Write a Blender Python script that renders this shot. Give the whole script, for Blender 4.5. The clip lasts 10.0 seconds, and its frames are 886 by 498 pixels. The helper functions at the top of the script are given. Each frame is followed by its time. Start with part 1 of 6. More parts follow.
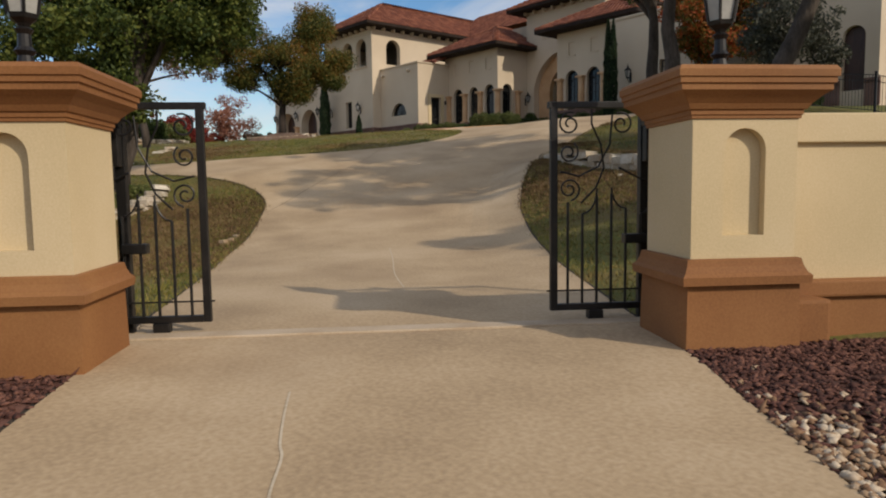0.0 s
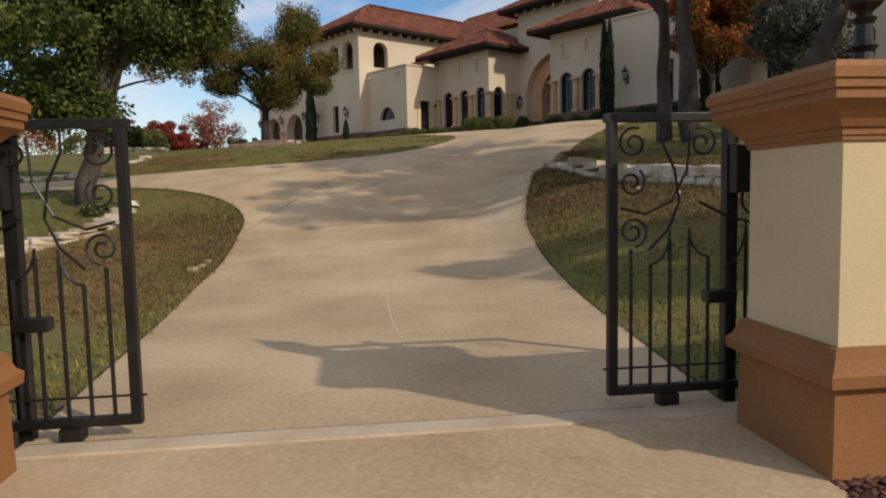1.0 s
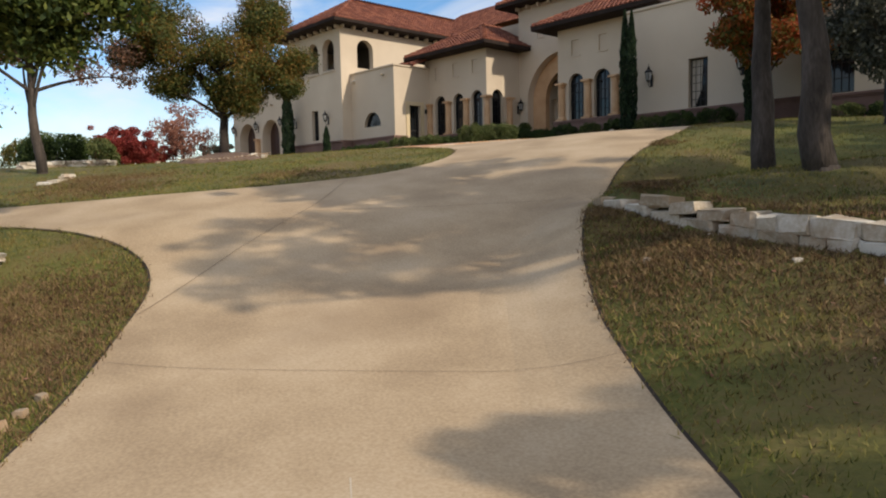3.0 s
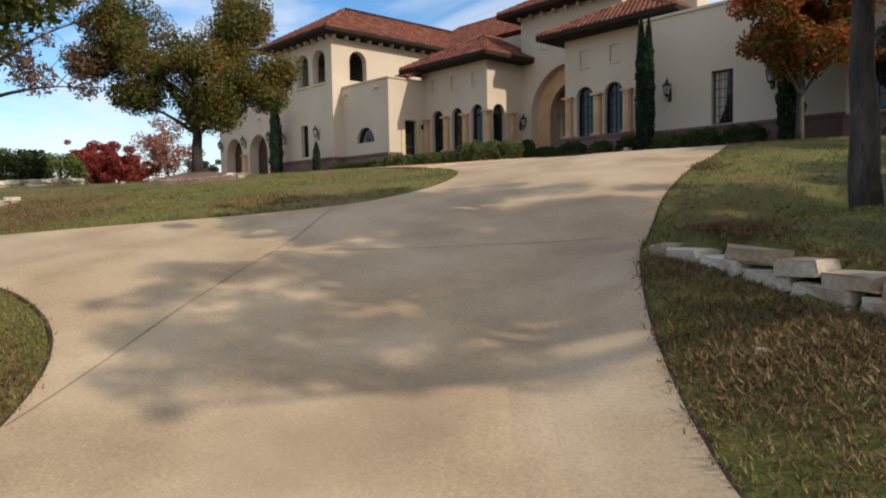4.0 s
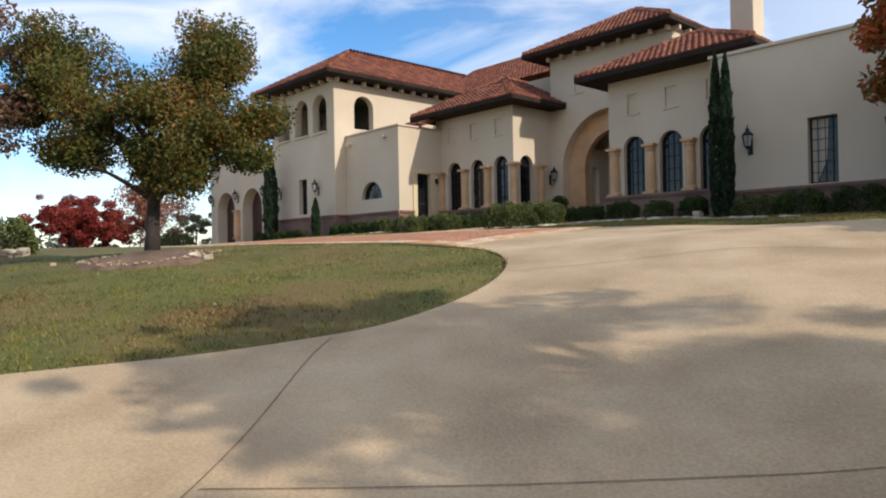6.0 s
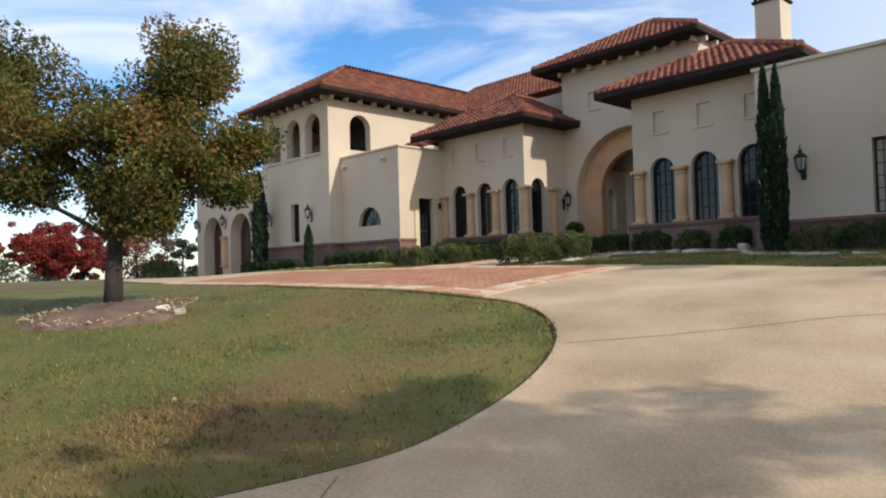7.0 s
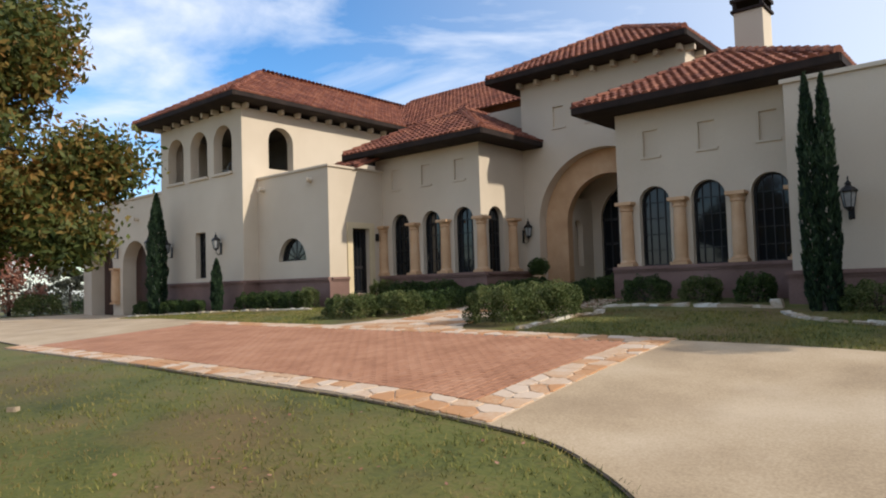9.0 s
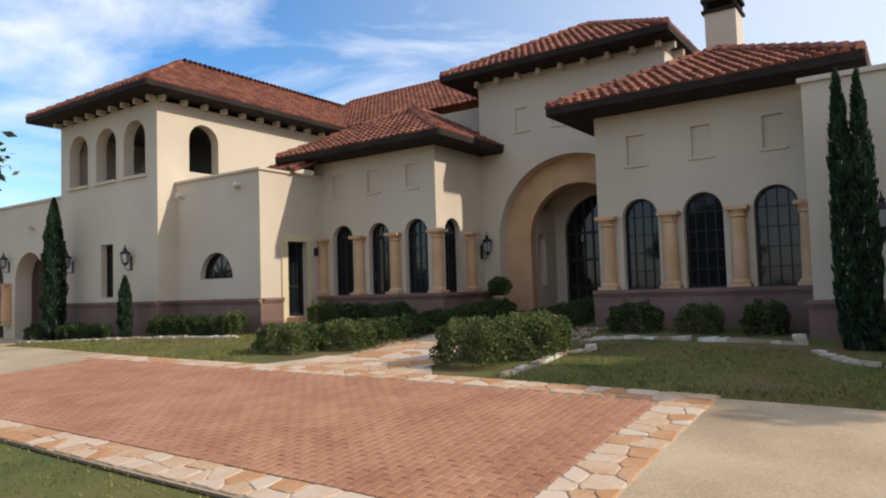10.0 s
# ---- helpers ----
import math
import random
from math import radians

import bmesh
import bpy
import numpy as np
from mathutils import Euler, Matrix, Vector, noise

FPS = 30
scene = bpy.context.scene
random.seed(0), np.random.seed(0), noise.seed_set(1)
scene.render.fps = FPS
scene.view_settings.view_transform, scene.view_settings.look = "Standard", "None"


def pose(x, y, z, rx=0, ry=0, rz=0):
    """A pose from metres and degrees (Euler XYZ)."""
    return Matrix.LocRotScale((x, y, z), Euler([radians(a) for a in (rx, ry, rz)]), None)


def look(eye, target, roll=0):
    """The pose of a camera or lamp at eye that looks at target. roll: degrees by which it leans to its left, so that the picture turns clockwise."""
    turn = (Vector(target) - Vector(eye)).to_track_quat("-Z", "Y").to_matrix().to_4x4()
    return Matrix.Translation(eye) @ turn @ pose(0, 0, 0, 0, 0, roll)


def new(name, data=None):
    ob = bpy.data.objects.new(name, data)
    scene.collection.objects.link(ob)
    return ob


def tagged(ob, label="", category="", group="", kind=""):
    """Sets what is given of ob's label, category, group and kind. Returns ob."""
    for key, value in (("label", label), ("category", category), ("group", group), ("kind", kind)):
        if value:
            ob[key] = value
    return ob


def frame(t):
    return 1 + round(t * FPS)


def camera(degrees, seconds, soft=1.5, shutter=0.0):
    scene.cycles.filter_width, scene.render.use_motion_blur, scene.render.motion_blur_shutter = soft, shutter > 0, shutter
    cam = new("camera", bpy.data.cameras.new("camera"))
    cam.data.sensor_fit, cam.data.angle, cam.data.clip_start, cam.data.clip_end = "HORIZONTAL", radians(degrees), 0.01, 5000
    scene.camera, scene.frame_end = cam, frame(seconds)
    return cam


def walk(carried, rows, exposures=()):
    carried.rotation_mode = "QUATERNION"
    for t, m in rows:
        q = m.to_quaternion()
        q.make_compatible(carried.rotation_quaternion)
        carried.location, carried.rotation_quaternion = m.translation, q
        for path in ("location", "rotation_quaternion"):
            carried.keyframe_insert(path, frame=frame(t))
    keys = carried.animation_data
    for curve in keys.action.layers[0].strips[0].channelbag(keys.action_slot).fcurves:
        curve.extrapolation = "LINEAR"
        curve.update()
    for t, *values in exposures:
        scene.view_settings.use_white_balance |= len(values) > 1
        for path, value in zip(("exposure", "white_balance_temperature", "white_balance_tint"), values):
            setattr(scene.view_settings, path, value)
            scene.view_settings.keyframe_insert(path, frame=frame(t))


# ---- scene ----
cam = camera(65.3, 10.0, soft=2.0)
PATH = [
    (0, (2.268, -0.918, 1.105), (0.747, 0.369, 0.926), -0.8),
    (0.5, (1.639, -0.513, 1.228), (0.125, 0.782, 1.056), -1.0),
    (1, (0.925, -0.022, 1.363), (-0.574, 1.29, 1.191), -1.3),
    (1.5, (0.025, 0.76, 1.516), (-1.471, 2.074, 1.333), -1.6),
    (2, (-1.189, 1.597, 1.73), (-2.676, 2.922, 1.548), -1.3),
    (2.5, (-2.333, 2.507, 1.938), (-3.814, 3.839, 1.763), -1.3),
    (4, (-5.794, 5.303, 2.498), (-7.259, 6.659, 2.377), -1.1),
    (4.5, (-6.992, 6.325, 2.748), (-8.46, 7.68, 2.655), -0.9),
    (5, (-8.162, 7.177, 3.039), (-9.634, 8.53, 2.972), -0.7),
    (5.5, (-9.428, 8.02, 3.327), (-10.902, 9.371, 3.3), -0.9),
    (7, (-13.335, 10.438, 4.407), (-14.792, 11.807, 4.464), -1.6),
    (7.5, (-14.602, 11.3, 4.708), (-16.039, 12.689, 4.781), -1.8),
    (8, (-15.761, 12.178, 5.069), (-17.167, 13.598, 5.148), -1.8),
    (8.5, (-16.744, 12.904, 5.306), (-18.099, 14.372, 5.397), -1.9),
    (9, (-17.83, 13.71, 5.577), (-19.121, 15.235, 5.675), -1.8),
    (9.5, (-19.145, 14.729, 5.868), (-20.36, 16.315, 5.971), -1.8),
    (10, (-20.487, 15.785, 6.123), (-21.616, 17.432, 6.235), -1.8),
]
walk(cam, [(t, look(eye, target, roll)) for t, eye, target, roll in PATH],
     [(0.0, -0.70, 6750, 13), (1.5, -0.46, 6700, 13), (2.5, -0.33, 6650, 13), (4.0, -0.28, 6400, 13), (5.0, -0.18, 6300, 12), (7.5, -0.10, 6050, 12), (10.0, -0.16, 6050, 11)])

# ---- light and sky ----
SUN = Vector((1.70, 0.345, 1.0)).normalized()
world = bpy.data.worlds.new("sky")
scene.world = world
world.use_nodes = True
wn, wl = world.node_tree.nodes, world.node_tree.links
sky = wn.new("ShaderNodeTexSky")
sky.sky_type, sky.sun_disc = "NISHITA", False
sky.sun_elevation, sky.sun_rotation = math.asin(SUN.z), math.atan2(SUN.x, SUN.y)
sky.air_density, sky.dust_density, sky.ozone_density = 1.0, 0.6, 2.0
tc = wn.new("ShaderNodeTexCoord")
mp = wn.new("ShaderNodeMapping")
mp.inputs["Scale"].default_value = (1.6, 3.2, 7.5)
mp.inputs["Rotation"].default_value = (0.25, 0.12, 0.7)
cirrus = wn.new("ShaderNodeTexNoise")
cirrus.inputs["Scale"].default_value, cirrus.inputs["Detail"].default_value = 1.1, 7.0
cirrus.inputs["Roughness"].default_value, cirrus.inputs["Distortion"].default_value = 0.56, 0.5
cr = wn.new("ShaderNodeValToRGB")
cr.color_ramp.elements[0].position, cr.color_ramp.elements[1].position = 0.42, 0.70
cr.color_ramp.elements[0].color, cr.color_ramp.elements[1].color = (0, 0, 0, 1), (0.92, 0.92, 0.92, 1)
mixc = wn.new("ShaderNodeMix")
mixc.data_type = "RGBA"
mixc.inputs[7].default_value = (9.6, 9.7, 9.9, 1)
wl.new(tc.outputs["Generated"], mp.inputs["Vector"])
wl.new(mp.outputs["Vector"], cirrus.inputs["Vector"])
wl.new(cirrus.outputs["Fac"], cr.inputs["Fac"])
# high thin haze, whiter towards the sun's side of the sky
toward = wn.new("ShaderNodeVectorMath")
toward.operation = "DOT_PRODUCT"
toward.inputs[1].default_value = (0.96, 0.27, 0.0)
haze = wn.new("ShaderNodeMapRange")
haze.interpolation_type = "SMOOTHSTEP"
haze.inputs["From Min"].default_value, haze.inputs["From Max"].default_value = -0.65, 0.35
haze.inputs["To Min"].default_value, haze.inputs["To Max"].default_value = 0.0, 0.75
veil = wn.new("ShaderNodeMath")
veil.operation = "MAXIMUM"
wl.new(tc.outputs["Generated"], toward.inputs[0])
wl.new(toward.outputs["Value"], haze.inputs["Value"])
wl.new(haze.outputs["Result"], veil.inputs[0])
wl.new(cr.outputs["Color"], veil.inputs[1])
wl.new(veil.outputs[0], mixc.inputs[0])
hsv = wn.new("ShaderNodeHueSaturation")
hsv.inputs["Saturation"].default_value, hsv.inputs["Value"].default_value = 1.3, 1.65
wl.new(sky.outputs["Color"], hsv.inputs["Color"])
wl.new(hsv.outputs["Color"], mixc.inputs[6])
wl.new(mixc.outputs[2], wn["Background"].inputs["Color"])
wn["Background"].inputs["Strength"].default_value = 0.123
sun = new("sun", bpy.data.lights.new("sun", "SUN"))
sun.data.energy, sun.data.angle, sun.data.color = 4.3, radians(0.9), (1.0, 0.90, 0.74)
sun.matrix_world = look((0, 0, 60), Vector((0, 0, 60)) - SUN)

# ---- materials ----


def material(name, low, mid, high, scale=3.0, fine=40.0, rough=0.8, bump=0.2, metal=0.0, per_object=0.0, stretch=(1, 1, 1), stain=None, bump_size=0.01, spec=0.5, per_island=0.0):
    """A surface of three tones by noise at two scales, with fine relief, in metres of the world."""
    m = bpy.data.materials.new(name)
    m.use_nodes = True
    n, l = m.node_tree.nodes, m.node_tree.links
    bsdf = n["Principled BSDF"]
    bsdf.inputs["Roughness"].default_value, bsdf.inputs["Metallic"].default_value = rough, metal
    bsdf.inputs["Specular IOR Level"].default_value = spec
    geo = n.new("ShaderNodeNewGeometry")
    mapping = n.new("ShaderNodeMapping")
    mapping.inputs["Scale"].default_value = stretch
    l.new(geo.outputs["Position"], mapping.inputs["Vector"])
    big, small = n.new("ShaderNodeTexNoise"), n.new("ShaderNodeTexNoise")
    big.inputs["Scale"].default_value, big.inputs["Detail"].default_value = scale, 5.0
    small.inputs["Scale"].default_value, small.inputs["Detail"].default_value = fine, 4.0
    for t in (big, small):
        l.new(mapping.outputs["Vector"], t.inputs["Vector"])
    add = n.new("ShaderNodeMath")
    add.operation = "MULTIPLY_ADD"
    l.new(small.outputs["Fac"], add.inputs[0])
    add.inputs[1].default_value = 0.45
    half = n.new("ShaderNodeMath")
    half.operation = "MULTIPLY_ADD"
    l.new(big.outputs["Fac"], half.inputs[0])
    half.inputs[1].default_value, half.inputs[2].default_value = 0.75, -0.10
    l.new(half.outputs[0], add.inputs[2])
    out = add.outputs[0]
    if per_object or per_island:
        shift = n.new("ShaderNodeMath")
        shift.operation = "MULTIPLY_ADD"
        if per_object:
            info = n.new("ShaderNodeObjectInfo")
            l.new(info.outputs["Random"], shift.inputs[0])
        else:
            l.new(geo.outputs["Random Per Island"], shift.inputs[0])
        amount = per_object or per_island
        shift.inputs[1].default_value = amount
        plus = n.new("ShaderNodeMath")
        plus.operation = "SUBTRACT"
        plus.inputs[1].default_value = amount / 2
        l.new(out, shift.inputs[2])
        l.new(shift.outputs[0], plus.inputs[0])
        out = plus.outputs[0]
    ramp = n.new("ShaderNodeValToRGB")
    e = ramp.color_ramp.elements
    e[0].position, e[1].position = 0.30, 0.72
    e[0].color, e[1].color = (*low, 1), (*high, 1)
    middle = e.new(0.5)
    middle.color = (*mid, 1)
    l.new(out, ramp.inputs["Fac"])
    colour = ramp.outputs["Color"]
    if stain:
        spot = n.new("ShaderNodeTexNoise")
        spot.inputs["Scale"].default_value, spot.inputs["Detail"].default_value = stain[1], 6.0
        l.new(geo.outputs["Position"], spot.inputs["Vector"])
        sr = n.new("ShaderNodeValToRGB")
        sr.color_ramp.elements[0].position, sr.color_ramp.elements[1].position = stain[2], stain[2] + 0.2
        sr.color_ramp.elements[0].color, sr.color_ramp.elements[1].color = (0, 0, 0, 1), (stain[3],) * 3 + (1,)
        l.new(spot.outputs["Fac"], sr.inputs["Fac"])
        mx = n.new("ShaderNodeMix")
        mx.data_type = "RGBA"
        l.new(sr.outputs["Color"], mx.inputs[0])
        l.new(colour, mx.inputs[6])
        mx.inputs[7].default_value = (*stain[0], 1)
        colour = mx.outputs[2]
    l.new(colour, bsdf.inputs["Base Color"])
    if bump:
        b = n.new("ShaderNodeBump")
        b.inputs["Strength"].default_value, b.inputs["Distance"].default_value = bump, bump_size
        l.new(add.outputs[0], b.inputs["Height"])
        l.new(b.outputs["Normal"], bsdf.inputs["Normal"])
    return m


CONCRETE = material("driveway_concrete", (0.32, 0.225, 0.13), (0.46, 0.335, 0.20), (0.58, 0.445, 0.29), 0.6, 30, 0.9, 0.6, stain=((0.30, 0.205, 0.12), 0.4, 0.54, 0.5), bump_size=0.012)
TURF = material("turf", (0.05, 0.06, 0.009), (0.112, 0.115, 0.018), (0.18, 0.125, 0.042), 0.6, 14, 0.95, 0.8, stain=((0.15, 0.085, 0.034), 0.25, 0.50, 0.85), bump_size=0.05)
BLADE = material("grass_blade", (0.05, 0.066, 0.008), (0.155, 0.16, 0.021), (0.31, 0.235, 0.062), 0.9, 7, 0.8, 0.0, stain=((0.19, 0.11, 0.045), 0.45, 0.51, 0.9), per_island=0.42)
DRY_BLADE = material("dry_grass_blade", (0.09, 0.05, 0.02), (0.165, 0.095, 0.038), (0.28, 0.185, 0.085), 0.8, 9, 0.85, 0.0, per_island=0.45)
STUCCO = material("cream_stucco", (0.50, 0.41, 0.30), (0.57, 0.475, 0.355), (0.63, 0.535, 0.41), 0.35, 60, 0.9, 0.25, stain=((0.56, 0.46, 0.35), 0.5, 0.55, 0.35), bump_size=0.006)
TRIM = material("tan_cast_stone", (0.48, 0.285, 0.145), (0.56, 0.345, 0.185), (0.63, 0.42, 0.25), 1.5, 50, 0.85, 0.2, bump_size=0.004)
PLINTH = material("mauve_brown_stone", (0.15, 0.085, 0.065), (0.20, 0.115, 0.09), (0.25, 0.15, 0.12), 1.0, 30, 0.85, 0.3, bump_size=0.006)
PILLAR = material("pillar_cream_stucco", (0.54, 0.43, 0.25), (0.61, 0.49, 0.30), (0.67, 0.55, 0.36), 0.8, 70, 0.9, 0.3, bump_size=0.005)
BROWN = material("brown_painted_stucco", (0.20, 0.080, 0.024), (0.26, 0.110, 0.035), (0.32, 0.15, 0.052), 1.0, 60, 0.8, 0.3, stain=((0.22, 0.10, 0.04), 1.1, 0.55, 0.5), bump_size=0.005)
TILE = material("terracotta_tile", (0.12, 0.036, 0.020), (0.19, 0.058, 0.030), (0.27, 0.10, 0.052), 1.2, 12, 0.85, 0.3, per_island=0.4)
TILE_ONE = material("terracotta_roof_tile", (0.12, 0.036, 0.020), (0.19, 0.058, 0.030), (0.27, 0.10, 0.052), 1.2, 12, 0.85, 0.3, per_object=0.4)
EAVE = material("dark_eave_wood", (0.014, 0.009, 0.007), (0.023, 0.015, 0.012), (0.038, 0.025, 0.018), 2.0, 25, 0.85, 0.2, spec=0.25)
IRON = material("black_wrought_iron", (0.008, 0.008, 0.008), (0.014, 0.013, 0.013), (0.03, 0.026, 0.024), 6.0, 60, 0.45, 0.2, metal=0.3)
DOORWOOD = material("dark_door_wood", (0.03, 0.014, 0.010), (0.05, 0.022, 0.015), (0.08, 0.035, 0.022), 2.0, 20, 0.5, 0.3, stretch=(6, 6, 0.6))
STONE = material("limestone", (0.34, 0.26, 0.17), (0.50, 0.43, 0.33), (0.68, 0.63, 0.54), 2.0, 18, 0.9, 0.7, per_object=0.4, stain=((0.34, 0.21, 0.11), 1.6, 0.50, 0.75), bump_size=0.02)
FLAG = material("flagstone", (0.50, 0.25, 0.105), (0.57, 0.37, 0.22), (0.63, 0.48, 0.345), 0.9, 16, 0.85, 0.5, per_object=0.6, bump_size=0.008)
PAVER = material("red_brick_paver", (0.31, 0.135, 0.066), (0.39, 0.18, 0.092), (0.46, 0.235, 0.13), 1.0, 20, 0.85, 0.4, per_object=0.16, bump_size=0.004)
PAVER_FIELD = material("red_brick_paver_field", (0.31, 0.135, 0.066), (0.39, 0.18, 0.092), (0.46, 0.235, 0.13), 1.0, 20, 0.85, 0.4, per_island=0.16, bump_size=0.004)
MORTAR = material("sandy_joint", (0.22, 0.15, 0.10), (0.28, 0.20, 0.14), (0.36, 0.27, 0.19), 3, 50, 0.95, 0.3)
PALE_MORTAR = material("pale_mortar", (0.40, 0.30, 0.20), (0.47, 0.37, 0.26), (0.54, 0.44, 0.33), 3, 50, 0.95, 0.3)
BARK = material("oak_bark", (0.034, 0.026, 0.020), (0.066, 0.052, 0.042), (0.125, 0.10, 0.085), 5.0, 30, 0.95, 1.0, stretch=(1, 1, 0.25), bump_size=0.04)
# furrowed bark with the crown's shade on the trunk put into its colour
SHADED_BARK = material("crown_shaded_bark", (0.016, 0.012, 0.010), (0.034, 0.025, 0.020), (0.07, 0.052, 0.042), 5.0, 30, 0.95, 1.0, stretch=(1, 1, 0.25), bump_size=0.03)
MULCH = material("red_brown_mulch", (0.06, 0.022, 0.016), (0.105, 0.040, 0.028), (0.18, 0.08, 0.055), 4, 40, 0.95, 0.8, per_island=0.5, bump_size=0.02)
GRAVEL = material("river_gravel", (0.22, 0.12, 0.06), (0.36, 0.24, 0.14), (0.55, 0.45, 0.33), 5, 30, 0.7, 0.3, per_island=0.7)
SOIL = material("tree_bed_soil", (0.10, 0.06, 0.04), (0.17, 0.11, 0.075), (0.26, 0.18, 0.13), 1.5, 20, 0.95, 0.9, bump_size=0.03)
FROST = material("lamp_glass", (0.30, 0.30, 0.28), (0.38, 0.38, 0.36), (0.46, 0.46, 0.43), 3, 20, 0.15, 0.0)
CURTAIN = material("pale_drape", (0.30, 0.26, 0.21), (0.40, 0.35, 0.28), (0.50, 0.45, 0.37), 1, 20, 0.9, 0.2, stretch=(8, 8, 0.3))
# indoor shade is put into this dark base colour; roof decks share it
ROOM = material("shade_toned_plaster", (0.10, 0.085, 0.07), (0.13, 0.11, 0.09), (0.16, 0.135, 0.11), 1, 10, 0.9, 0.1)


def leaf_material(name, low, mid, high, patch, single=0.5):
    m = material(name, low, mid, high, patch, 5.0, 0.65, 0.0, per_island=single, spec=0.3)
    n, l = m.node_tree.nodes, m.node_tree.links
    bsdf = n["Principled BSDF"]
    tr = n.new("ShaderNodeBsdfTranslucent")
    link = bsdf.inputs["Base Color"].links[0].from_socket
    l.new(link, tr.inputs["Color"])
    mix = n.new("ShaderNodeMixShader")
    mix.inputs[0].default_value = 0.30
    l.new(bsdf.outputs[0], mix.inputs[1])
    l.new(tr.outputs[0], mix.inputs[2])
    l.new(mix.outputs[0], n["Material Output"].inputs["Surface"])
    return m


LEAF_OAK = leaf_material("oak_leaves", (0.030, 0.050, 0.012), (0.075, 0.11, 0.022), (0.17, 0.19, 0.04), 0.5)
LEAF_TURN = leaf_material("turning_leaves", (0.036, 0.056, 0.014), (0.11, 0.12, 0.026), (0.30, 0.145, 0.032), 0.55, 0.30)
LEAF_RED = leaf_material("red_orange_leaves", (0.08, 0.09, 0.016), (0.26, 0.11, 0.022), (0.40, 0.08, 0.025), 0.5)
LEAF_DUSK = leaf_material("dusky_brown_leaves", (0.10, 0.075, 0.055), (0.19, 0.115, 0.08), (0.30, 0.15, 0.085), 0.9)
LEAF_CRIMSON = leaf_material("crimson_leaves", (0.14, 0.02, 0.015), (0.24, 0.03, 0.025), (0.34, 0.07, 0.05), 0.7)
LEAF_RUST = leaf_material("rusty_pink_leaves", (0.22, 0.09, 0.06), (0.34, 0.14, 0.09), (0.42, 0.22, 0.15), 0.9)
LEAF_SHRUB = leaf_material("shrub_leaves", (0.020, 0.036, 0.010), (0.045, 0.075, 0.018), (0.10, 0.14, 0.035), 1.2)
LEAF_BOX = leaf_material("pale_shrub_leaves", (0.05, 0.07, 0.018), (0.10, 0.13, 0.035), (0.19, 0.20, 0.07), 1.2)
LEAF_CYP = leaf_material("cypress_leaves", (0.010, 0.022, 0.012), (0.022, 0.045, 0.020), (0.05, 0.085, 0.035), 1.5)
LEAF_GREY = leaf_material("grey_green_leaves", (0.05, 0.055, 0.04), (0.09, 0.095, 0.07), (0.15, 0.15, 0.11), 0.8)

GLASS = bpy.data.materials.new("window_glass")
GLASS.use_nodes = True
_g = GLASS.node_tree.nodes["Principled BSDF"]
_g.inputs["Base Color"].default_value = (0.010, 0.012, 0.014, 1)
_g.inputs["Roughness"].default_value, _g.inputs["Specular IOR Level"].default_value = 0.03, 0.42

# ---- building helpers ----


def root(name, label, category, at=(0, 0, 0), group="", kind=""):
    ob = new(name)
    ob.empty_display_size = 0.1
    ob.location = at
    return tagged(ob, label, category, group, kind)


def part(name, bm, mat, parent=None, label="", smooth=False, kind=""):
    """One mesh object from a bmesh; under a parent it keeps its place in the world."""
    me = bpy.data.meshes.new(name)
    bm.to_mesh(me)
    bm.free()
    me.materials.append(mat)
    if smooth:
        me.polygons.foreach_set("use_smooth", [True] * len(me.polygons))
    ob = new(name, me)
    if parent is not None:
        ob.parent = parent
        m = parent.matrix_basis.copy()
        if parent.parent is not None:
            m = parent.parent.matrix_basis @ parent.matrix_parent_inverse @ m
        ob.matrix_parent_inverse = m.inverted()
    return tagged(ob, label, kind=kind)


def raw(name, verts, faces, mat, parent=None, label="", smooth=False, kind=""):
    me = bpy.data.meshes.new(name)
    me.from_pydata(verts, [], faces)
    me.materials.append(mat)
    if smooth:
        me.polygons.foreach_set("use_smooth", [True] * len(me.polygons))
    ob = new(name, me)
    if parent is not None:
        ob.parent = parent
        ob.matrix_parent_inverse = parent.matrix_basis.inverted()
    return tagged(ob, label, kind=kind)


def box(bm, lo, hi, m=None, bevel=0.0):
    lo, hi = Vector(lo), Vector(hi)
    t = Matrix.Translation((lo + hi) / 2) @ Matrix.Diagonal((*(hi - lo), 1))
    if bevel:
        tmp = bmesh.new()
        bmesh.ops.create_cube(tmp, size=1, matrix=t)
        bmesh.ops.bevel(tmp, geom=tmp.edges[:], offset=bevel, segments=2, affect="EDGES", profile=0.6)
        if m is not None:
            tmp.transform(m)
        me = bpy.data.meshes.new("tmp")
        tmp.to_mesh(me)
        tmp.free()
        bm.from_mesh(me)
        bpy.data.meshes.remove(me)
        return bm
    bmesh.ops.create_cube(bm, size=1, matrix=(m @ t) if m is not None else t)
    return bm


def cube(lo, hi, m=None, bevel=0.0):
    return box(bmesh.new(), lo, hi, m, bevel)


def lathe(bm, profile, m=None, n=16):
    """A turned body: rows of (radius, z)."""
    rings = []
    for r, z in profile:
        rings.append([bm.verts.new((r * math.cos(2 * math.pi * k / n), r * math.sin(2 * math.pi * k / n), z)) for k in range(n)])
    for a, b in zip(rings, rings[1:]):
        for k in range(n):
            bm.faces.new((a[k], a[(k + 1) % n], b[(k + 1) % n], b[k]))
    bm.faces.new(rings[0][::-1])
    bm.faces.new(rings[-1])
    if m is not None:
        bmesh.ops.transform(bm, matrix=m, verts=[v for r in rings for v in r])
    return bm


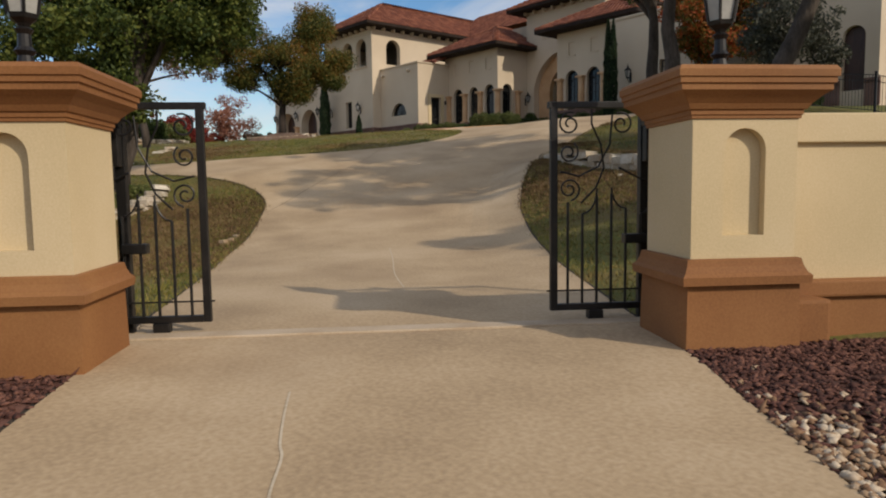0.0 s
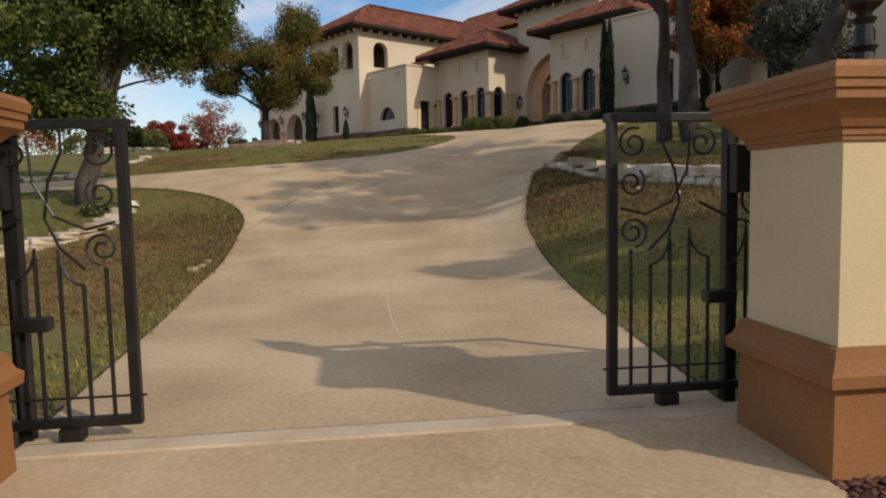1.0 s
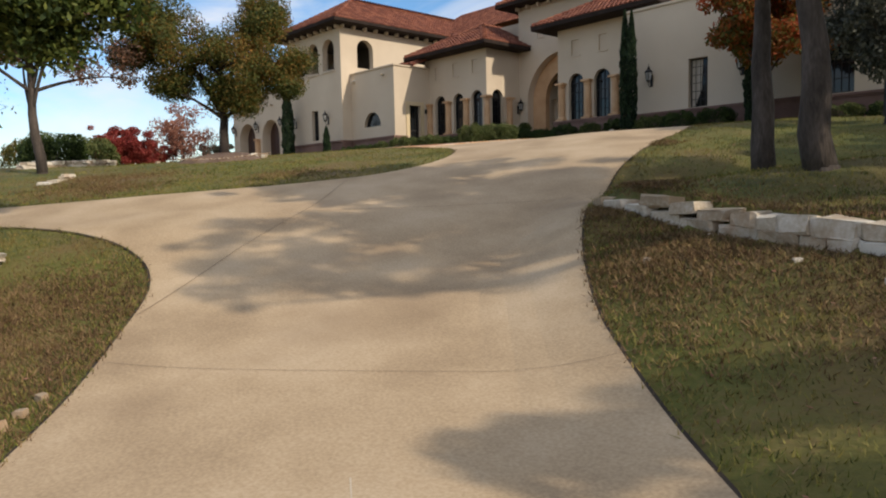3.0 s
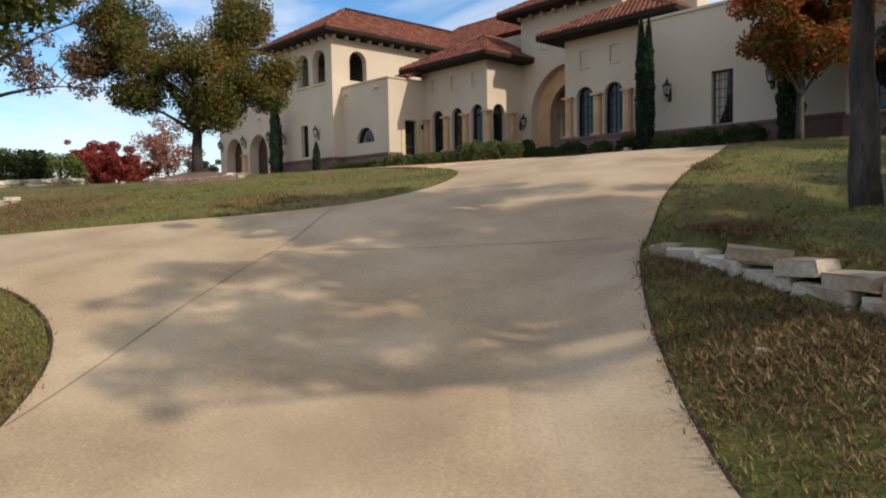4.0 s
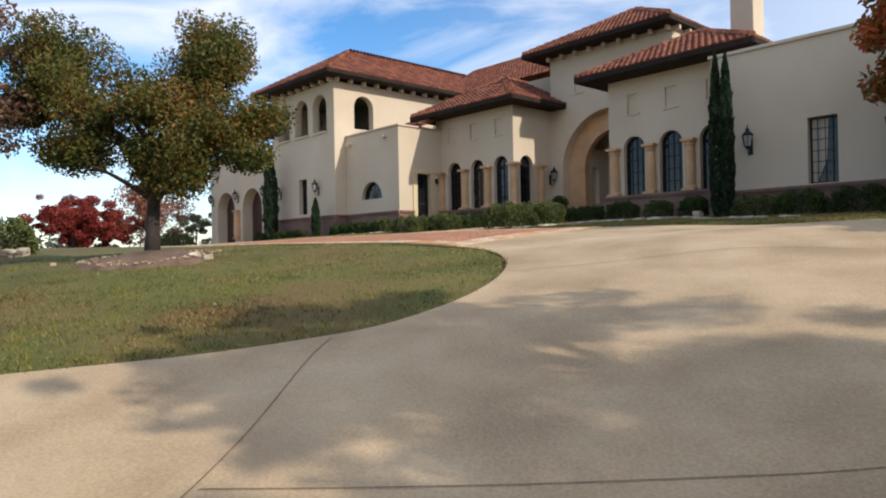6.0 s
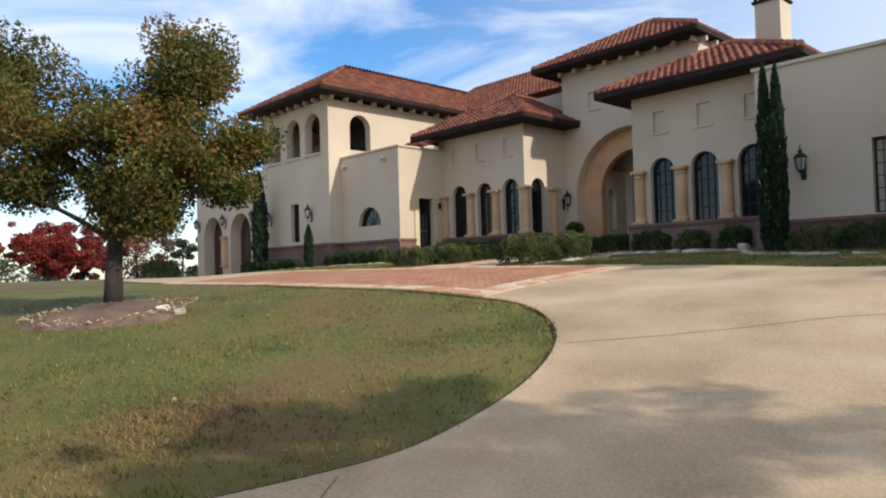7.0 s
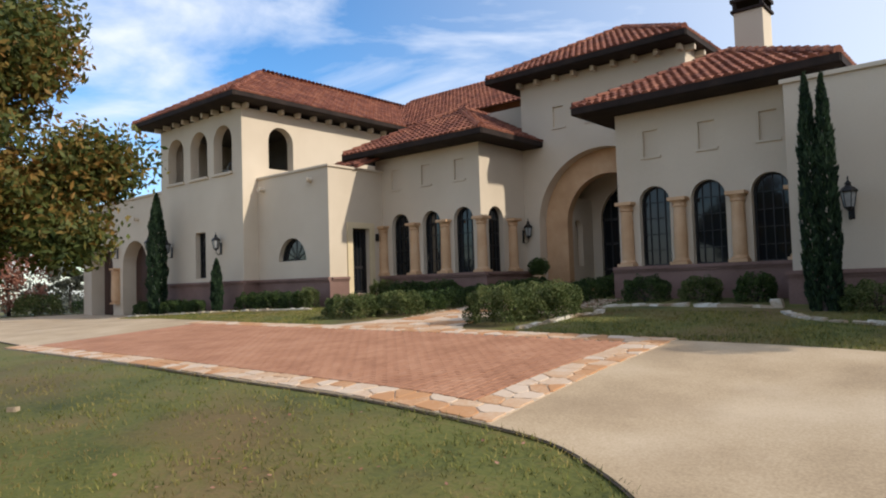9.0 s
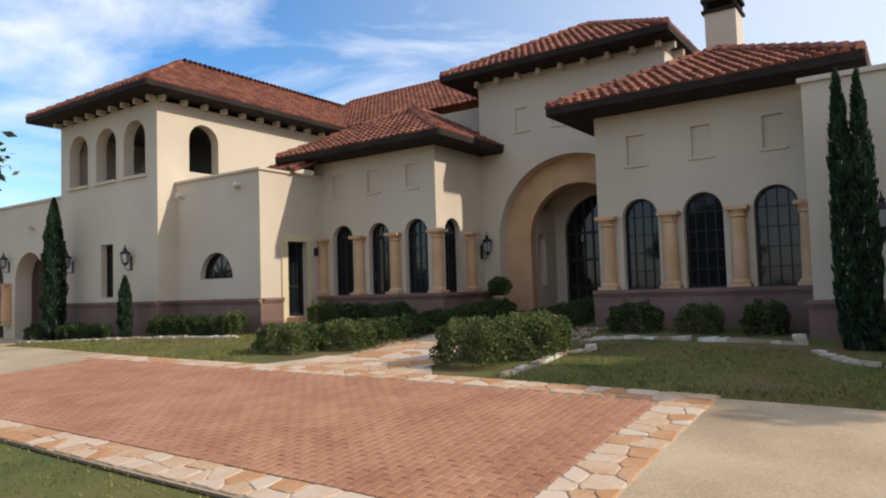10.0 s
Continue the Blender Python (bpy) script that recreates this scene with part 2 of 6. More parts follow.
def square_profile(bm, rows, m=None):
    """A square body: rows of (half width, z)."""
    rings = [[bm.verts.new((x * h, y * h, z)) for x, y in ((-1, -1), (1, -1), (1, 1), (-1, 1))] for h, z in rows]
    for a, b in zip(rings, rings[1:]):
        for k in range(4):
            bm.faces.new((a[k], a[(k + 1) % 4], b[(k + 1) % 4], b[k]))
    bm.faces.new(rings[0][::-1])
    bm.faces.new(rings[-1])
    if m is not None:
        bmesh.ops.transform(bm, matrix=m, verts=[v for r in rings for v in r])
    return bm


def tube(bm, points, r0, r1=None, n=6):
    """A tapering tube along points."""
    r1 = r0 if r1 is None else r1
    pts = [Vector(p) for p in points]
    rings = []
    side = None
    for k, p in enumerate(pts):
        d = (pts[min(k + 1, len(pts) - 1)] - pts[max(k - 1, 0)]).normalized()
        if side is None:
            side = d.orthogonal().normalized()
        side = (side - d * side.dot(d)).normalized()
        up = d.cross(side)
        r = r0 + (r1 - r0) * k / max(1, len(pts) - 1)
        rings.append([bm.verts.new(p + r * (math.cos(2 * math.pi * j / n) * side + math.sin(2 * math.pi * j / n) * up)) for j in range(n)])
    for a, b in zip(rings, rings[1:]):
        for j in range(n):
            bm.faces.new((a[j], a[(j + 1) % n], b[(j + 1) % n], b[j]))
    bm.faces.new(rings[0][::-1])
    bm.faces.new(rings[-1])
    return bm


def arch(u0, u1, z0, spring, n=14):
    """An opening with a round head, as a loop."""
    c, r = (u0 + u1) / 2, (u1 - u0) / 2
    return [(u0, z0), (u1, z0)] + [(c + r * math.cos(math.pi * k / n), spring + r * math.sin(math.pi * k / n)) for k in range(n + 1)]


def rect(u0, u1, z0, z1):
    return [(u0, z0), (u1, z0), (u1, z1), (u0, z1)]


def slab(place, outer, holes=(), thick=0.4):
    """A wall with real openings. place(u, z, depth) gives a point of the world."""
    from mathutils.geometry import tessellate_polygon
    bm = bmesh.new()
    loops = [outer, *holes]
    tris = tessellate_polygon([[Vector((u, z, 0)) for u, z in loop] for loop in loops])
    flat = [p for loop in loops for p in loop]
    front = [bm.verts.new(place(u, z, 0)) for u, z in flat]
    back = [bm.verts.new(place(u, z, thick)) for u, z in flat]
    for t in tris:
        for vs in ([front[i] for i in t], [back[i] for i in t][::-1]):
            try:
                bm.faces.new(vs)
            except ValueError:
                pass
    start = 0
    for loop in loops:
        n = len(loop)
        for k in range(n):
            a, b = start + k, start + (k + 1) % n
            bm.faces.new((front[a], front[b], back[b], back[a]))
        start += n
    bmesh.ops.recalc_face_normals(bm, faces=bm.faces[:])
    return bm


def front_at(y):
    return lambda u, z, d: Vector((u, y + d, z))


def east_at(x):
    return lambda u, z, d: Vector((x - d, u, z))


# ---- lie of the land: s runs up the drive, w across it ----
PROFILE_S = [-400, -60, -6, 0, 3, 7, 10.5, 13, 15.7, 19.6, 23, 27.85, 32.4, 38.6, 48.8, 52, 75, 140, 600]
PROFILE_Z = [-8, -1.5, -0.2, -0.08, -0.07, -0.1, 0.05, 0.35, 0.82, 1.9, 2.65, 3.42, 4.05, 4.4, 4.85, 4.95, 4.95, 2.5, -12]


WALL_S, WALL_W = [7.38, 8.72, 10.26, 11.03, 11.85, 12.6, 13.49, 14.59, 15.37, 16.17, 16.86], [7.84, 7.25, 6.44, 5.96, 5.46, 5.2, 4.86, 4.46, 4.15, 3.94, 3.82]


def ease(a, b, x):
    q = np.clip((x - a) / (b - a), 0, 1)
    return q * q * (3 - 2 * q)


def land(x, y):
    x, y = np.asarray(x, float), np.asarray(y, float)
    s, w = -0.77 * x + 0.638 * y, 0.638 * x + 0.77 * y
    z = sum(np.interp(s + d, PROFILE_S, PROFILE_Z) for d in (-1.0, -0.5, 0, 0.5, 1.0)) / 5
    z = z + (0.03 * ease(6, 12, s) + 0.015 * ease(18, 26, s)) * np.clip(w, -12, 14)
    w0 = 1.2 + np.maximum(0, s - 14.5) * 0.38
    ww = np.interp(s, WALL_S, WALL_W)
    z = z + (0.80 + 0.2 * (1 - ease(11, 14.5, s))) * ease(0, 1, (w - w0) / np.maximum(0.6, ww - w0)) * ease(2, 9, s) * (1 - ease(15.3, 19.6, s))
    z = z + ease(18.5, 21, s) * (1 - ease(27, 32, s)) * (0.42 * ease(0.5, 7, w) - 0.10) - 0.12 * ease(27, 32, s)
    return z + (0.36 * ease(0.10, 0.22, w - ww) + 0.25 * ease(0.3, 5, w - ww)) * ease(5, 8, s) * (1 - ease(16.4, 18.8, s))


def at_land(x, y, up=0.0):
    return (x, y, float(land(x, y)) + up)


def curve(points, steps=6, closed=False):
    """A smooth line through points (Catmull-Rom)."""
    out, n = [], len(points)
    for k in range(n if closed else n - 1):
        p = [np.array(points[(k + j) % n] if closed else points[min(max(k + j, 0), n - 1)], float) for j in (-1, 0, 1, 2)]
        for i in range(steps):
            t = i / steps
            out.append(0.5 * (2 * p[1] + (p[2] - p[0]) * t + (2 * p[0] - 5 * p[1] + 4 * p[2] - p[3]) * t * t + (3 * p[1] - p[0] - 3 * p[2] + p[3]) * t ** 3))
    if not closed:
        out.append(np.array(points[-1], float))
    return [(float(a), float(b)) for a, b in out]


def inside(poly, x, y):
    x, y = np.asarray(x, float), np.asarray(y, float)
    res = np.zeros(x.shape, bool)
    px, py = np.array(poly).T
    for k in range(len(px)):
        x0, y0, x1, y1 = px[k - 1], py[k - 1], px[k], py[k]
        if y0 == y1:
            continue
        hit = ((y0 > y) != (y1 > y)) & (x < (x1 - x0) * (y - y0) / (y1 - y0) + x0)
        res ^= hit
    return res


LEFT_EDGE = curve([(3.2, -3.4), (0.3, -1.6), (-1.64, -0.46), (-2.69, 0.15), (-3.52, 0.63), (-5.49, 1.76), (-8.05, 3.25), (-9.5, 4.10), (-11.2, 5.25), (-12.6, 6.12), (-13.41, 6.63), (-13.94, 6.95), (-14.6, 7.28), (-15.41, 7.53), (-16.25, 7.62), (-17.15, 7.57), (-17.9, 7.4), (-18.94, 7.05), (-20.28, 6.35), (-21.5, 5.2), (-23.0, 2.8), (-27.5, -5), (-32, -13)])
LAWN_EDGE = curve([(-37, -12), (-31.2, -4.5), (-26.3, 2.2), (-23.9, 5.4), (-22.1, 8.2), (-21.2, 9.75), (-20.4, 11.0), (-19.45, 12.47), (-18.85, 13.8), (-18.58, 14.7), (-18.6, 15.6), (-18.82, 16.75), (-19.2, 17.8), (-19.75, 18.75), (-20.45, 19.5), (-21.3, 20.15), (-22.3, 20.6), (-24, 20.66), (-28, 20.64), (-32, 20.7), (-38, 21.0), (-43, 21.4), (-52, 21.9), (-64, 22.4)])
FAR_EDGE = curve([(-64, 33.0), (-63.5, 32.3)]) + [(-52.0, 31.6)] + curve([(-51.7, 29.6), (-50.4, 28.5), (-48.0, 28.0), (-44, 27.4), (-39, 26.95), (-34, 26.8), (-28, 26.75), (-23.5, 26.7), (-20, 26.7), (-17, 26.75), (-16.0, 26.65)])
RIGHT_EDGE = curve([(-15.5, 26.3), (-15.0, 25.2), (-14.13, 22.6), (-13.73, 21.05), (-13.41, 19.86), (-13.07, 18.71), (-12.71, 17.58), (-12.29, 16.51), (-11.85, 15.47), (-11.36, 14.5), (-10.83, 13.58), (-10.27, 12.69), (-9.66, 11.85), (-9.01, 11.06), (-8.34, 10.31), (-7.63, 9.6), (-6.13, 8.27), (-4.6, 6.99), (-3.04, 5.73), (-1.89, 4.77), (-0.24, 3.41), (0.43, 2.77), (1.36, 1.89), (2.9, 0.4), (5.2, -1.2)])
DRIVE = LEFT_EDGE + LAWN_EDGE + FAR_EDGE + RIGHT_EDGE


def sheet(poly, cell, lift, skirt):
    """A paved sheet that follows the land, with an edge face."""
    from mathutils.geometry import delaunay_2d_cdt
    pts = []
    for k in range(len(poly)):
        a, b = np.array(poly[k - 1]), np.array(poly[k])
        if np.hypot(*(b - a)) < 1e-3:
            continue
        n = max(1, int(np.hypot(*(b - a)) / 0.6))
        for i in range(n):
            pts.append(tuple(a + (b - a) * i / n))
    xs, ys = np.array(pts).T
    gx, gy = np.meshgrid(np.arange(xs.min(), xs.max(), cell), np.arange(ys.min(), ys.max(), cell))
    keep = inside(pts, gx.ravel(), gy.ravel())
    grid = np.c_[gx.ravel()[keep], gy.ravel()[keep]]
    n = len(pts)
    vs, es, fs, *_ = delaunay_2d_cdt([Vector(p) for p in pts] + [Vector(p) for p in grid], [(k, (k + 1) % n) for k in range(n)], [list(range(n))], 2, 1e-4)
    xy = np.array([tuple(v) for v in vs])
    z = land(xy[:, 0], xy[:, 1]) + lift
    bm = bmesh.new()
    bv = [bm.verts.new((x, y, h)) for (x, y), h in zip(xy, z)]
    for f in fs:
        try:
            bm.faces.new([bv[i] for i in f])
        except ValueError:
            pass
    rim = [e for e in bm.edges if e.is_boundary]
    ext = bmesh.ops.extrude_edge_only(bm, edges=rim)
    bmesh.ops.translate(bm, vec=(0, 0, -skirt), verts=[v for v in ext["geom"] if isinstance(v, bmesh.types.BMVert)])
    bmesh.ops.recalc_face_normals(bm, faces=bm.faces[:])
    return bm


# ground: one sheet to the horizon, lowered under the paving
def axis_steps(lo, hi, near, far_steps):
    inner = list(np.arange(lo, hi + 1e-6, near))
    grow = [near * 1.35 ** k for k in range(1, far_steps)]
    left = [lo - sum(grow[:k + 1]) for k in range(len(grow))][::-1]
    right = [hi + sum(grow[:k + 1]) for k in range(len(grow))]
    return np.array(left + inner + right)


gx, gy = np.meshgrid(axis_steps(-66, 12, 0.4, 24), axis_steps(-14, 46, 0.4, 24), indexing="ij")
gzz = land(gx, gy)
under = inside(DRIVE, gx.ravel(), gy.ravel()).reshape(gx.shape)
beside = np.zeros(gx.shape, bool)
for k in range(8):
    beside |= inside(DRIVE, (gx + 0.62 * math.cos(k * math.pi / 4)).ravel(), (gy + 0.62 * math.sin(k * math.pi / 4)).ravel()).reshape(gx.shape)
rough_ground = 0.02 * np.sin(gx * 1.7 + np.sin(gy * 0.9)) * np.sin(gy * 1.3)
bed_u, bed_v = (gx + 1.75) * 0.566 + (gy - 2.03) * 0.824, -(gx + 1.75) * 0.824 + (gy - 2.03) * 0.566
gzz = np.where((np.abs(bed_u) > 0.9) & (np.abs(bed_u) < 9.5) & (bed_v < -0.1) & (bed_v > -7.9), gzz - 0.07, gzz)
rim = np.zeros(gx.shape, bool)
for k in range(8):
    rim |= ~inside(DRIVE, (gx + 0.62 * math.cos(k * math.pi / 4)).ravel(), (gy + 0.62 * math.sin(k * math.pi / 4)).ravel()).reshape(gx.shape)
gzz = np.where(under, np.where(rim, gzz - 0.03, gzz - 0.14), np.where(beside, gzz - 0.012, gzz + 0.015 + rough_ground))
na, nb = gx.shape
idx = np.arange(na * nb).reshape(na, nb)
quads = np.stack([idx[:-1, :-1], idx[1:, :-1], idx[1:, 1:], idx[:-1, 1:]], -1).reshape(-1, 4)
ground = raw("ground", np.c_[gx.ravel(), gy.ravel(), gzz.ravel()].tolist(), quads.tolist(), TURF, smooth=True)
tagged(ground, "green and brown winter lawn on a hillside", "lawn", kind="structure")

drive = part("road", sheet(DRIVE, 0.5, 0.018, 0.14), CONCRETE, smooth=False)
tagged(drive, "tan broom-finished concrete driveway with dark expansion joints", "driveway", kind="structure")


def ribbon(points, width, lift):
    """A flat strip along a line, on the land."""
    bm = bmesh.new()
    line = curve(points, 8)
    rows = []
    for k, p in enumerate(line):
        d = np.array(line[min(k + 1, len(line) - 1)]) - np.array(line[max(k - 1, 0)])
        n = np.array([-d[1], d[0]]) / np.hypot(*d) * width / 2
        rows.append([bm.verts.new(at_land(*(np.array(p) + s * n), lift)) for s in (-1, 1)])
    for p, q in zip(rows, rows[1:]):
        bm.faces.new((p[0], p[1], q[1], q[0]))
    return bm


CRACK = material("pale_crack_filler", (0.44, 0.36, 0.25), (0.56, 0.47, 0.34), (0.66, 0.57, 0.43), 1.5, 30, 0.9, 0.3)
JOINT = material("dark_joint_filler", (0.14, 0.10, 0.06), (0.20, 0.145, 0.09), (0.28, 0.205, 0.13), 1.5, 30, 0.9, 0.3)
for line in ([(-13.3, 6.6), (-14.11, 7.67), (-14.94, 8.86), (-16.28, 11.13), (-18.17, 13.4), (-18.6, 14.0)], [(-16.2, 11.13), (-14.6, 12.7), (-11.9, 15.5)], [(-11.9, 5.75), (-10.6, 6.6), (-7.2, 9.4)], [(-19.4, 18.5), (-17.6, 19.7), (-16.0, 20.9), (-13.95, 21.5)]):
    part("expansion_joint", ribbon(line, 0.014 if line[0][1] > 6 else 0.006, 0.028), JOINT, drive)
for line, wide in (([(0.1, 0.08), (-0.16, 0.24), (-0.42, 0.42), (-0.59, 0.5), (-0.95, 0.71), (-1.27, 0.91)], 0.013), ([(-4.2, 3.95), (-5.3, 4.62), (-6.55, 5.5), (-7.6, 6.2)], 0.014)):
    part("pale_crack", ribbon(line, wide, 0.021), CRACK, drive)

# very dark bare soil in the narrow gap along the paving's edge
GAP = material("dark_edge_soil", (0.022, 0.015, 0.010), (0.04, 0.028, 0.018), (0.07, 0.05, 0.033), 3.0, 30, 0.95, 0.4)
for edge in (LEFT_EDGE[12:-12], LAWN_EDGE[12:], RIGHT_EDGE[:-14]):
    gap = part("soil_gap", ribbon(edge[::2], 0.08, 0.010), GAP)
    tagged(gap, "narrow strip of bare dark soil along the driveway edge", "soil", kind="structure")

# ---- the house ----
BASE, WT = 4.3, 5.95
house = root("house", "two-storey cream stucco villa with red clay tile roofs and arched windows", "house", (-37, 36, 4.9))


def wall(name, place, outer, holes=(), thick=0.4, label="", mat=None):
    return part(name, slab(place, outer, holes, thick), mat or STUCCO, house, label)


def arched_window(place, u0, u1, z0, spring, depth=0.22, bars=3, rows=4, round_head=True, curtain=False):
    """Iron-barred window set back in its opening: frame > pane, each bar."""
    c, r = (u0 + u1) / 2, (u1 - u0) / 2
    head = (lambda a, b, z, s: arch(a, b, z, s)) if round_head else (lambda a, b, z, s: rect(a, b, z, s))
    w = 0.06
    frame_bm = slab(lambda u, z, d: place(u, z, depth + d), head(u0, u1, z0, spring), [head(u0 + w, u1 - w, z0 + w, spring if round_head else spring - w)], 0.08)
    win = part("window", frame_bm, IRON, house, "dark iron-framed window with barred glass")
    pane = part("pane", slab(lambda u, z, d: place(u, z, depth + 0.05 + d), head(u0 + w / 2, u1 - w / 2, z0 + w / 2, spring if round_head else spring - w / 2), [], 0.012), GLASS, win, "dark reflecting glass")
    pane.visible_shadow = False
    for k in range(1, bars + 1):
        u = u0 + (u1 - u0) * k / (bars + 1)
        zt = spring + math.sqrt(max(0, r * r - (u - c) ** 2)) if round_head else spring
        bm = slab(lambda uu, z, d: place(uu, z, depth + 0.012 + d), rect(u - 0.014, u + 0.014, z0 + w, zt - 0.04), [], 0.028)
        part("bar", bm, IRON, win)
    for k in range(1, rows + 1):
        z = z0 + (spring - z0) * k / rows if round_head else z0 + (spring - z0) * k / (rows + 1)
        part("rail", slab(lambda u, zz, d: place(u, zz, depth + 0.008 + d), rect(u0 + w, u1 - w, z - 0.014, z + 0.014), [], 0.03), IRON, win)
    if curtain:
        part("curtain", slab(lambda u, z, d: place(u, z, depth + 0.02 + d), [(u0 + w, z0 + w), (u0 + 0.2, z0 + w), (u0 + 0.55 * (u1 - u0), z0 + 0.8), (u0 + 0.62 * (u1 - u0), spring - w), (u0 + w, spring - w)], [], 0.02), CURTAIN, win)
    return win


def column(x, y, z0, z1, r=0.19):
    """A turned column with a square base and capital."""
    bm = bmesh.new()
    m = Matrix.Translation((x, y, 0))
    box(bm, (-0.27, -0.27, z0), (0.27, 0.27, z0 + 0.09), m, 0.012)
    h = z1 - z0
    lathe(bm, [(0.25, z0 + 0.09), (0.26, z0 + 0.13), (0.22, z0 + 0.17), (r + 0.015, z0 + 0.21), (r + 0.012, z0 + h * 0.4), (r - 0.01, z1 - 0.3), (r + 0.03, z1 - 0.28), (r + 0.03, z1 - 0.25), (r, z1 - 0.22), (0.24, z1 - 0.11)], m, 18)
    box(bm, (-0.28, -0.28, z1 - 0.11), (0.28, 0.28, z1), m, 0.012)
    return part("column", bm, TRIM, house, "tan cast-stone column")


def panel(place, u0, u1, z0, z1):
    """The sunk back of a blind panel, with a sill below it."""
    pn = part("blind_panel", slab(lambda u, z, d: place(u, z, d + 0.09), rect(u0 - 0.02, u1 + 0.02, z0 - 0.02, z1 + 0.02), [], 0.05), STUCCO, house)
    part("sill", slab(lambda u, z, d: place(u, z, d - 0.05), rect(u0 - 0.09, u1 + 0.09, z0 - 0.085, z0 - 0.004), [], 0.049), STUCCO, pn)
    return pn


def plinth(place, u0, u1, top=WT, cut=()):
    """Brown stone base with a moulded top."""
    edges = [u0] + [e for c in cut for e in c] + [u1]
    for a, b in zip(edges[::2], edges[1::2]):
        bm = slab(lambda u, z, d: place(u, z, d - 0.10), rect(a, b, BASE, top - 0.16), [], 0.10)
        ob = part("plinth", bm, PLINTH, house, "mauve-brown stone plinth")
        bm2 = bmesh.new()
        for lo, hi, out in ((top - 0.16, top - 0.09, 0.14), (top - 0.09, top - 0.03, 0.19), (top - 0.03, top + 0.01, 0.15)):
            tmp = slab(lambda u, z, d: place(u, z, d - out), rect(a, b, lo, hi), [], out)
            me = bpy.data.meshes.new("tmp")
            tmp.to_mesh(me)
            tmp.free()
            bm2.from_mesh(me)
            bpy.data.meshes.remove(me)
        part("moulding", bm2, PLINTH, ob)


# tower
TX0, TX1, TY, TTOP = -51.6, -44.37, 31.37, 13.75
t_arches = [(-50.88, -49.37), (-48.73, -47.21), (-46.67, -45.16)]
wall("wall", front_at(TY), rect(TX0, TX1, BASE, TTOP), [arch(a, b, 10.95, 12.42) for a, b in t_arches] + [rect(-48.38, -47.47, 6.15, 8.33)], 0.45)
wall("wall", east_at(TX1), rect(TY + 0.45, 46, BASE, TTOP), [arch(32.79, 34.2, 11.1, 12.4)], 0.45)
wall("wall", east_at(TX0 + 0.45), rect(TY + 0.45, 46, BASE, TTOP), [], 0.45)
# back wall, floor and ceiling in the shade-toned plaster, so the arches look dark
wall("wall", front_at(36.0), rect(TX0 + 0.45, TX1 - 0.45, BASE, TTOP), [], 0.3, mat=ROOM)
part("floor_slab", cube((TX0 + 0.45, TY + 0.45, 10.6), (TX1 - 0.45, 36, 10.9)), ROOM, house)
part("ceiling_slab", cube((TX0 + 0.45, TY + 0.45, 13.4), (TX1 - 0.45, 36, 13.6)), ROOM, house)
for a, b in t_arches:
    part("sill", cube((a - 0.08, TY - 0.10, 10.83), (b + 0.08, TY + 0.3, 10.95), None, 0.015), STUCCO, house)
arched_window(front_at(TY), -48.38, -47.47, 6.15, 8.33, 0.26, 2, 4, False)
plinth(front_at(TY), TX0 - 0.1, TX1 + 0.1)
plinth(east_at(TX1), TY, 32.07)
# annex
AX, AY, ATOP = -39.51, 32.17, 10.5
half = [(-42.91 + 0.95 + 0.95 * math.cos(math.pi * k / 16), 6.72 + 0.98 * math.sin(math.pi * k / 16)) for k in range(17)]
wall("wall", front_at(AY), rect(TX1, AX, BASE, ATOP), [half])
wall("wall", east_at(AX), rect(AY + 0.4, 35.28, BASE, ATOP), [rect(33.41, 34.39, 5.25, 8.0)])
part("parapet_cap", cube((TX1 + 0.003, AY - 0.08, ATOP), (AX + 0.08, AY + 0.5, ATOP + 0.1), None, 0.02), STUCCO, house)
part("parapet_cap", cube((AX - 0.5, AY + 0.5, ATOP), (AX + 0.08, 35.9, ATOP + 0.1), None, 0.02), STUCCO, house)
part("roof_deck", cube((TX1, AY + 0.4, 10.1), (AX - 0.4, 39, 10.25)), ROOM, house)
win = part("window", slab(lambda u, z, d: Vector((u, AY + 0.22 + d, z)), half, [[(-41.96 + (u + 41.96) * 0.92, 6.77 + (z - 6.72) * 0.9) for u, z in half]], 0.08), IRON, house, "half-round window with dark iron frame")
part("pane", slab(lambda u, z, d: Vector((u, AY + 0.27 + d, z)), [(-41.96 + (u + 41.96) * 0.96, 6.74 + (z - 6.72) * 0.95) for u, z in half], [], 0.012), GLASS, win)
for k in range(1, 6):
    a = math.pi * k / 6
    part("bar", tube(bmesh.new(), [(-41.96, AY + 0.24, 6.76), (-41.96 + 0.9 * math.cos(a), AY + 0.24, 6.76 + 0.88 * math.sin(a))], 0.014, n=4), IRON, win)
plinth(front_at(AY), TX1, AX + 0.1)
plinth(east_at(AX), AY, 33.12)
side_door = part("door", cube((AX - 0.3, 33.41, 5.25), (AX - 0.24, 34.39, 8.0)), GLASS, house, "tall black iron door with glass")
for yy in (33.41, 33.62, 33.84, 34.06, 34.27):
    part("stile", cube((AX - 0.26, yy, 5.25), (AX - 0.2, yy + (0.12 if yy in (33.41, 34.27) else 0.035), 8.0)), IRON, side_door)
for zz in (5.25, 6.3, 7.88):
    part("rail", cube((AX - 0.258, 33.53, zz), (AX - 0.205, 34.27, zz + 0.12)), IRON, side_door)
part("handle", cube((AX - 0.2, 34.20, 6.2), (AX - 0.14, 34.24, 6.6)), IRON, side_door)
